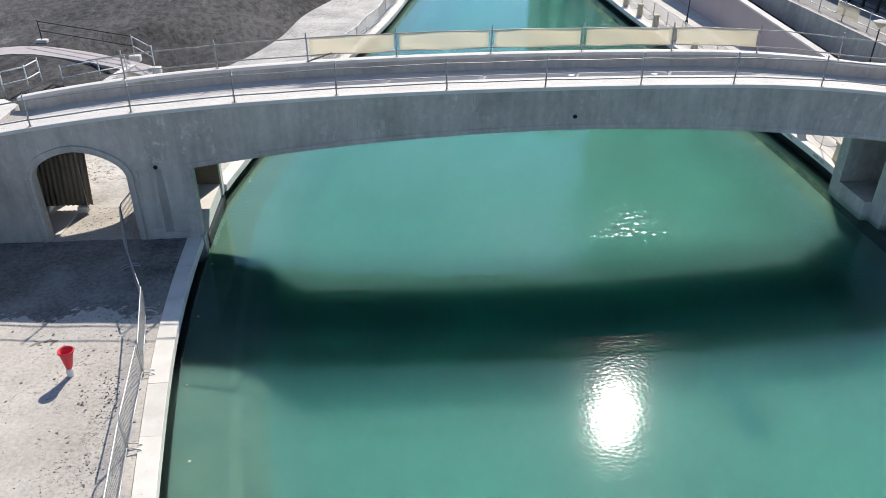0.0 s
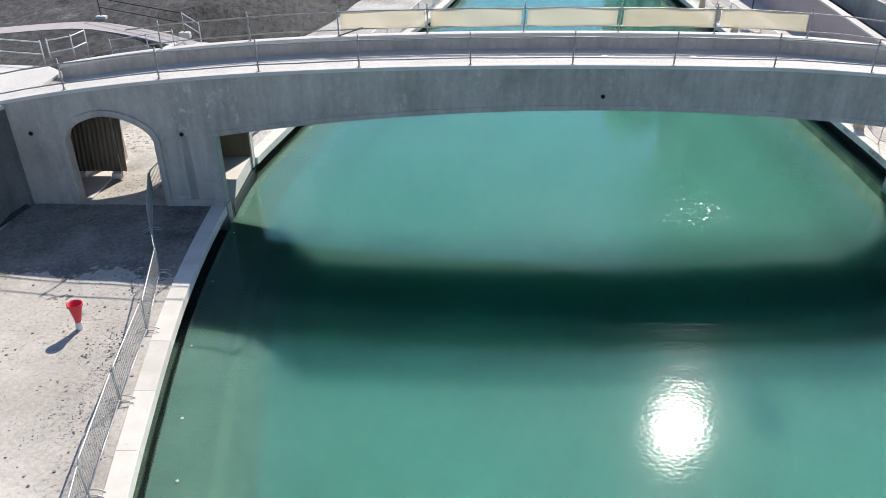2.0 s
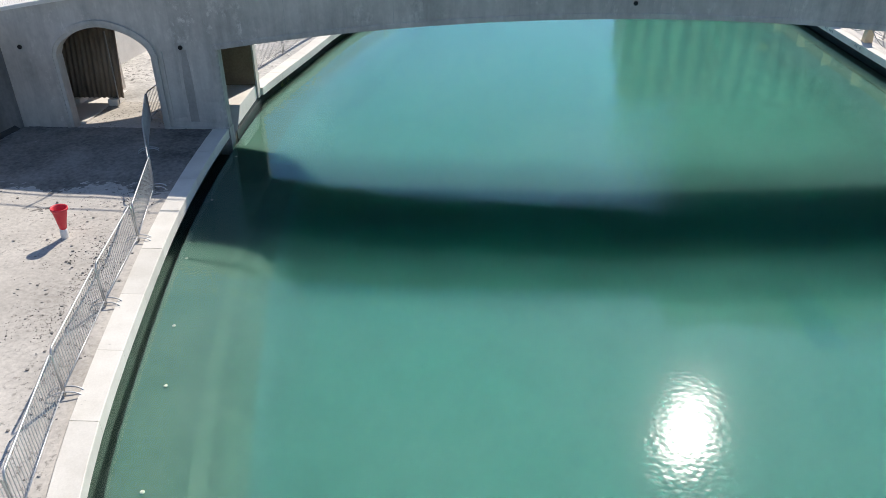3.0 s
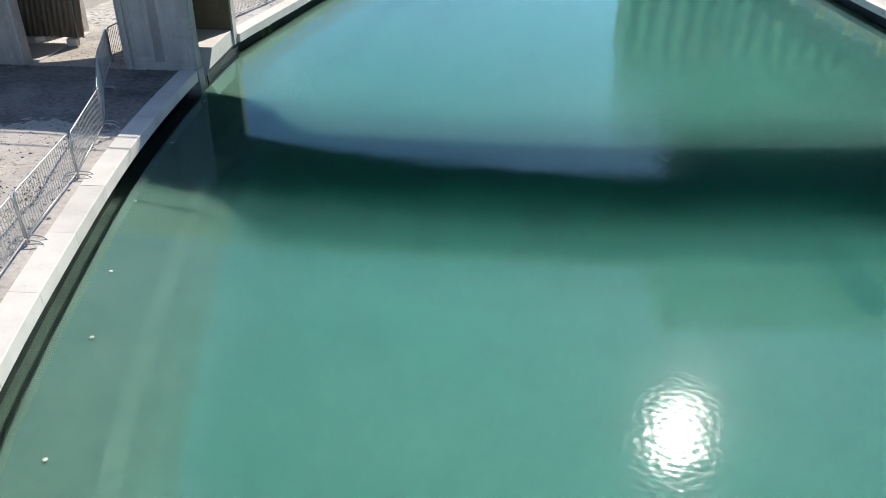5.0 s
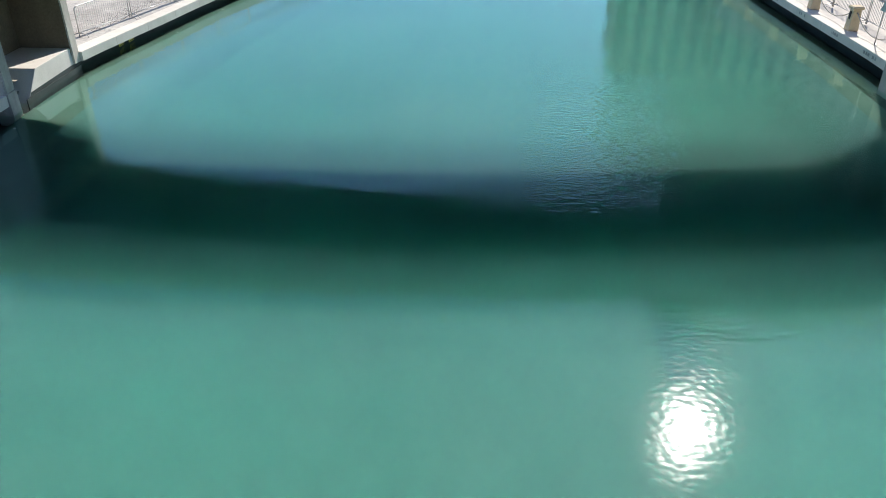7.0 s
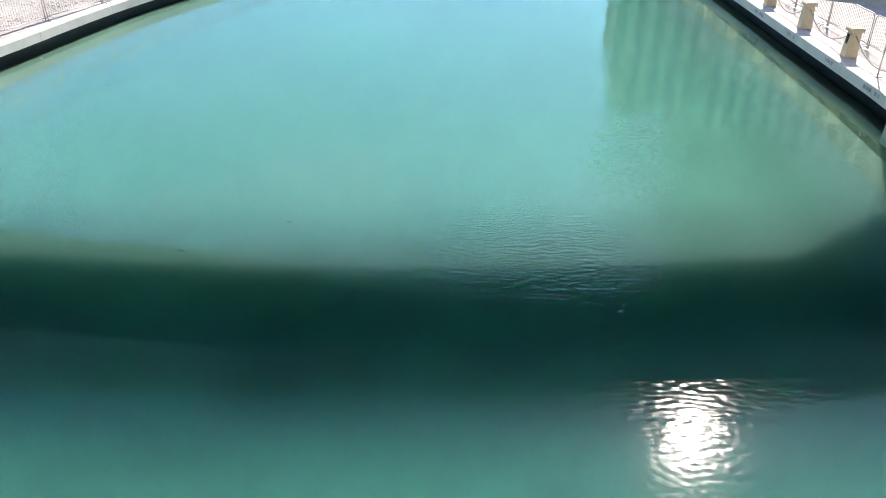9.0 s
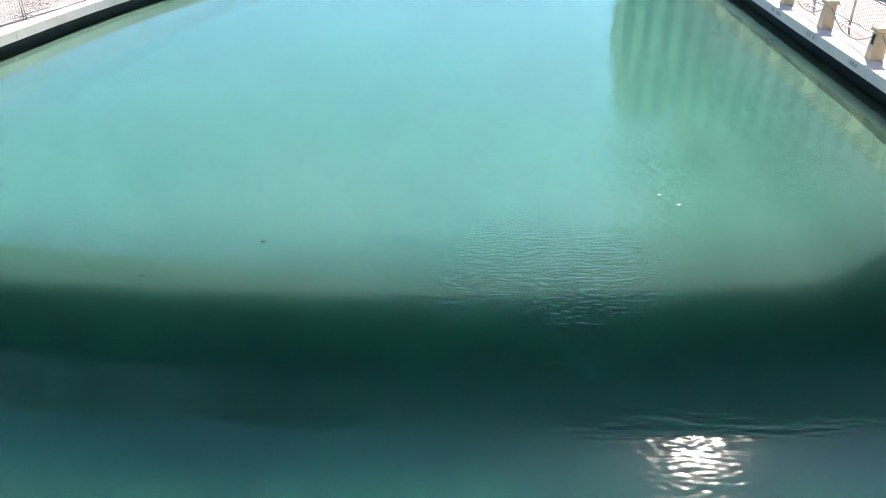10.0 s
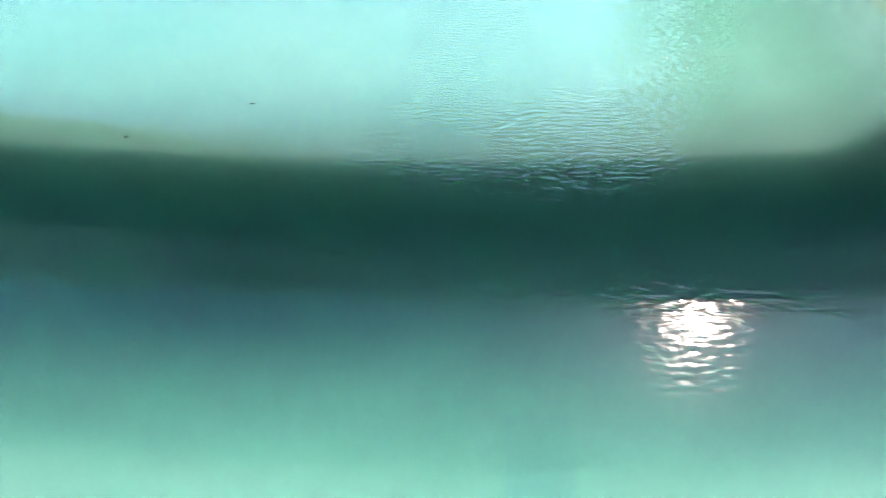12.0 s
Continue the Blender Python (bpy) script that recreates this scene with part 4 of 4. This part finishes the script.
for y in spread(36, 80, 4.4):
    bm = bmesh.new()
    box(bm, 31.36, 31.45, y, y + 2.2, 4.4, 7.4)
    placed("window", bm, GLASS_DARK, house, "dark glazed window")


# ---- bollards with ropes ----
def bollard(m, plate):
    b = thing("bollard", (0, 0, 0), "cream stone quay bollard with cap and black plaque" if plate else "cream stone bollard with a cap on the quay edge", "bollard", "bollards along the quay")
    bm = bmesh.new()
    sq = lambda s, z: [(-s, -s, z), (s, -s, z), (s, s, z), (-s, s, z)]
    loft(bm, [sq(0.19, 0), sq(0.19, 0.06), sq(0.15, 0.76)])
    bmesh.ops.bevel(bm, geom=list(bm.edges), offset=0.012, segments=1, affect="EDGES")
    part("shaft", bm, CREAM, b)
    bm = bmesh.new()
    loft(bm, [sq(0.15, 0.76), sq(0.21, 0.79), sq(0.21, 0.86), sq(0.17, 0.90)])
    bmesh.ops.bevel(bm, geom=list(bm.edges), offset=0.008, segments=1, affect="EDGES")
    part("cap", bm, CREAM, b)
    bm = bmesh.new()
    tube(bm, [(0.0, -0.19, 0.66), (0.0, 0.19, 0.66)], 0.028, 8)
    part("eye_bolt", bm, DULL, b)
    if plate:
        bm = bmesh.new()
        box(bm, -0.185, -0.155, -0.05, 0.06, 0.42, 0.70)
        p = part("plaque", bm, BLACK, b, "small black plaque")
    b.matrix_basis = m
    return b


by = [27.08 + 3.5 * i for i in range(14)]
spots = [(bank_r(y) + 0.56, y) for y in by]
plain = bollard(Matrix.Translation((*spots[0], TOP)), False)
for i, s in enumerate(spots[1:], 1):
    if i == 1:
        bollard(Matrix.Translation((*s, TOP)), True)
    else:
        copy_thing(plain, Matrix.Translation((*s, TOP)) @ Matrix.Rotation(radians(random.uniform(-3, 3)), 4, "Z"))
for (xa, ya), (xb, yb) in zip(spots, spots[1:]):
    bm = bmesh.new()
    tube(bm, [(xa + (xb - xa) * u, ya + 0.19 + (yb - ya - 0.38) * u, TOP + 0.66 - 1.9 * u * (1 - u)) for u in spread(0, 1, 0.08)], 0.022, 6)
    tagged(part("rope", bm, ROPE, None, smooth=True), "thick pale rope hanging between two bollards", "rope", "ropes between bollards")
sign = thing("sign_post", (19.72, 28.56, TOP), "small triangular sign on a thin steel post", "sign")
bm = bmesh.new()
tube(bm, [(0, 0, 0), (0, 0, 1.45)], 0.022, 8)
part("post", bm, TUBE, sign, smooth=True)
bm = bmesh.new()
loft(bm, [[(-0.02, -0.2, 1.15), (-0.02, 0.2, 1.15), (-0.02, 0.0, 1.55)], [(-0.035, -0.2, 1.15), (-0.035, 0.2, 1.15), (-0.035, 0.0, 1.55)]])
part("plate", bm, TUBE, sign, "grey triangular plate seen from behind")
bm = bmesh.new()
box(bm, -0.09, 0.09, -0.09, 0.09, 0, 0.02)
part("base_plate", bm, DULL, sign)
# faded stencilled marks on the coping face
for y in spread(27.2, 52, 3.1):
    x = bank_r(y) - 0.004
    m = thing("quay_marking", (x, y, 0.42), "faded dark stencilled lettering on the quay face", "marking", "quay markings")
    for k in range(6):
        if (k + int(y)) % 5 == 4:
            continue
        bm = bmesh.new()
        box(bm, -0.004, 0.004, k * 0.17, k * 0.17 + 0.1 + 0.03 * (k % 2), 0.0, 0.11)
        part("bar", bm, DULL, m)

# ---- small things ----
for i, y in enumerate((4.0, 6.46, 9.32, 11.45, 14.5, 18.0, 21.36, 28.5, 32.0, 36.0)):
    bm = bmesh.new()
    x = bank_l(y) + (0.5 if 11 < y < 12 else 0.25 if y > 13 else 0.7)
    lathe(bm, [(0.045, 0.0), (0.045, 0.02), (0.03, 0.03), (0.0, 0.03)], 16, (x + 0.05, y, -0.47))
    tagged(part("underwater_light", bm, COPING, None, smooth=True), "small round white fitting on the underwater shelf", "fitting", "fittings on the shelf")
for y in (29.42, 30.05):
    p = thing("depth_plate", (bank_l(y) - 0.41, y, 0.05), "small yellow plate with faded marks on the quay wall", "plate", "yellow plates")
    bm = bmesh.new()
    box(bm, 0.0, 0.02, -0.29, 0.29, 0, 0.2, 0.004)
    part("panel", bm, YELLOW, p)
    for k in range(3):
        bm = bmesh.new()
        box(bm, 0.02, 0.023, -0.2, 0.2 - 0.07 * k, 0.03 + 0.055 * k, 0.058 + 0.055 * k)
        part("mark", bm, BLACK, p)
bm = bmesh.new()
rng = random.Random(4)
for i in range(900):
    y = rng.uniform(4, 21)
    d = abs(rng.gauss(0, 1.1))
    x = bank_l(y) - 0.75 - d if rng.random() < 0.55 else rng.uniform(wall_w(y) + 0.5, bank_l(y) - 1)
    s = rng.choice((0.008, 0.012, 0.012, 0.02, 0.035))
    r = bmesh.ops.create_icosphere(bm, subdivisions=1, radius=s) if i < 60 else bmesh.ops.create_cube(bm, size=s * 1.4)
    for v in r["verts"]:
        v.co = Vector((x, y, WALK_Z + s * 0.25)) + Vector((v.co.x * rng.uniform(0.8, 1.6), v.co.y, v.co.z * 0.6))
tagged(part("rubble", bm, STONE, None), "scattered small stones on the dusty canal walk", "rubble", "", "stuff")
# loose soil by the footbridge and wall, spread dark over the bridge's shadow to deepen it
bm = bmesh.new()
gx, gy = spread(-15.6, -8.35, 0.08), spread(15.5, 21.98, 0.08)
grid = []
for y in gy:
    row = []
    for x in gx:
        near = max(min(1, max(0, (y - 16.6) / 1.6)), 0.7 * math.exp(-max(0, x - wall_w(y)) / 0.5))
        h = 0.05 * (near * 1.3 - 0.72 + 0.45 * noise.noise((x * 0.9, y * 0.9, 2)) + 0.3 * noise.noise((x * 3.5, y * 3.5, 8)) + 0.55 * noise.noise((x * 8, y * 8, 8)))
        row.append(bm.verts.new((x, y, WALK_Z + 0.012 + h)))
    grid.append(row)
for a, b in zip(grid, grid[1:]):
    for k in range(len(gx) - 1):
        if max(v.co.z for v in (a[k], a[k + 1], b[k], b[k + 1])) > WALK_Z - 0.02:
            bm.faces.new((a[k], a[k + 1], b[k + 1], b[k]))
tagged(part("loose_soil", bm, SHADOW_SOIL, None, smooth=True), "thin loose soil below the footbridge, darkened to deepen its shadow", "soil", "", "stuff")
verts, faces = [], []
rng = random.Random(9)
while len(verts) < 4 * 5200:
    y = rng.uniform(3, 40)
    x = bank_l(y) - 1.3 - abs(rng.gauss(0, 0.9))
    if noise.noise((x * 0.55, y * 0.4, 4)) + 0.5 * noise.noise((x * 2, y * 2, 1)) < rng.uniform(-0.2, 0.35):
        continue
    s, a = rng.choice((0.007, 0.009, 0.012, 0.016, 0.024)), rng.uniform(0, 6.3)
    k = len(verts)
    for j in range(3):
        verts.append((x + s * math.cos(a + j * 2.1) * rng.uniform(0.7, 1.6), y + s * math.sin(a + j * 2.1), WALK_Z - 0.004))
    verts.append((x, y, WALK_Z + s * rng.uniform(0.2, 0.6) + 0.008))
    faces += [(k, k + 1, k + 3), (k + 1, k + 2, k + 3), (k + 2, k, k + 3)]
grit_mesh = bpy.data.meshes.new("grit")
grit_mesh.from_pydata(verts, [], faces)
grit_mesh.materials.append(GRIT)
tagged(new("grit", grit_mesh), "dark stone chips strewn over the dusty canal walk", "grit", "", "stuff")
lath = bmesh.new()
tube(lath, [(-3.96, 26.27, crown(-3.96) + 0.02), (-3.0, 26.27, crown(-3.0) + 0.3)], 0.03, 6)
tagged(part("timber_lath", lath, BROWN, None), "short brown timber lath propped below the torn screen", "lath")
for x, y in ((4.49, 20.37), (2.7, 19.14), (3.45, 17.88)):
    bm = bmesh.new()
    loft(bm, [[(x - 0.06, y, 0.004), (x, y - 0.018, 0.012), (x + 0.06, y + 0.01, 0.006), (x, y + 0.02, 0.012)], [(x - 0.05, y, 0.012), (x, y - 0.012, 0.02), (x + 0.05, y + 0.01, 0.014), (x, y + 0.014, 0.02)]])
    tagged(part("floating_leaf", bm, BLACK, None), "small dark leaf floating on the canal", "leaf", "leaves on the water")


# ---- towers beyond, seen only as reflections ----
def tower(x0, x1, y0, y1, h, label):
    t = thing("tower_building", ((x0 + x1) / 2, y0, 0), label, "building", "towers beyond the canal")
    bm = bmesh.new()
    box(bm, x0, x1, y0, y1, 0, h)
    placed("wall", bm, FACADE, t)
    bm = bmesh.new()
    box(bm, x0 - 0.5, x1 + 0.5, y0 - 0.5, y1 + 0.5, h, h + 1.2)
    placed("roof", bm, FACADE, t)
    n = max(2, int((x1 - x0) / 7))
    for i in range(n):
        x = x0 + (i + 0.5) * (x1 - x0) / n
        bm = bmesh.new()
        box(bm, x - 2.2, x + 1.6, y0 - 0.12, y0 + 0.1, 4, h - 2)
        placed("window", bm, GLASS_DARK, t, "tall dark glazed bay")
        bm = bmesh.new()
        box(bm, x + 2.0, x + 3.4, y0 - 0.9, y0 - 0.02, 0, h)
        placed("rib", bm, FACADE, t)


tower(64, 68, 300, 330, 84, "grey high-rise building with tall glazed bays")
tower(68.5, 84, 301, 335, 107, "grey stepped high-rise building with tall glazed bays")
tower(84.5, 99, 303, 335, 101, "slim grey tower with tall glazed bays")
tower(101, 210, 300, 350, 210, "broad tall tower with dark glazed bays")
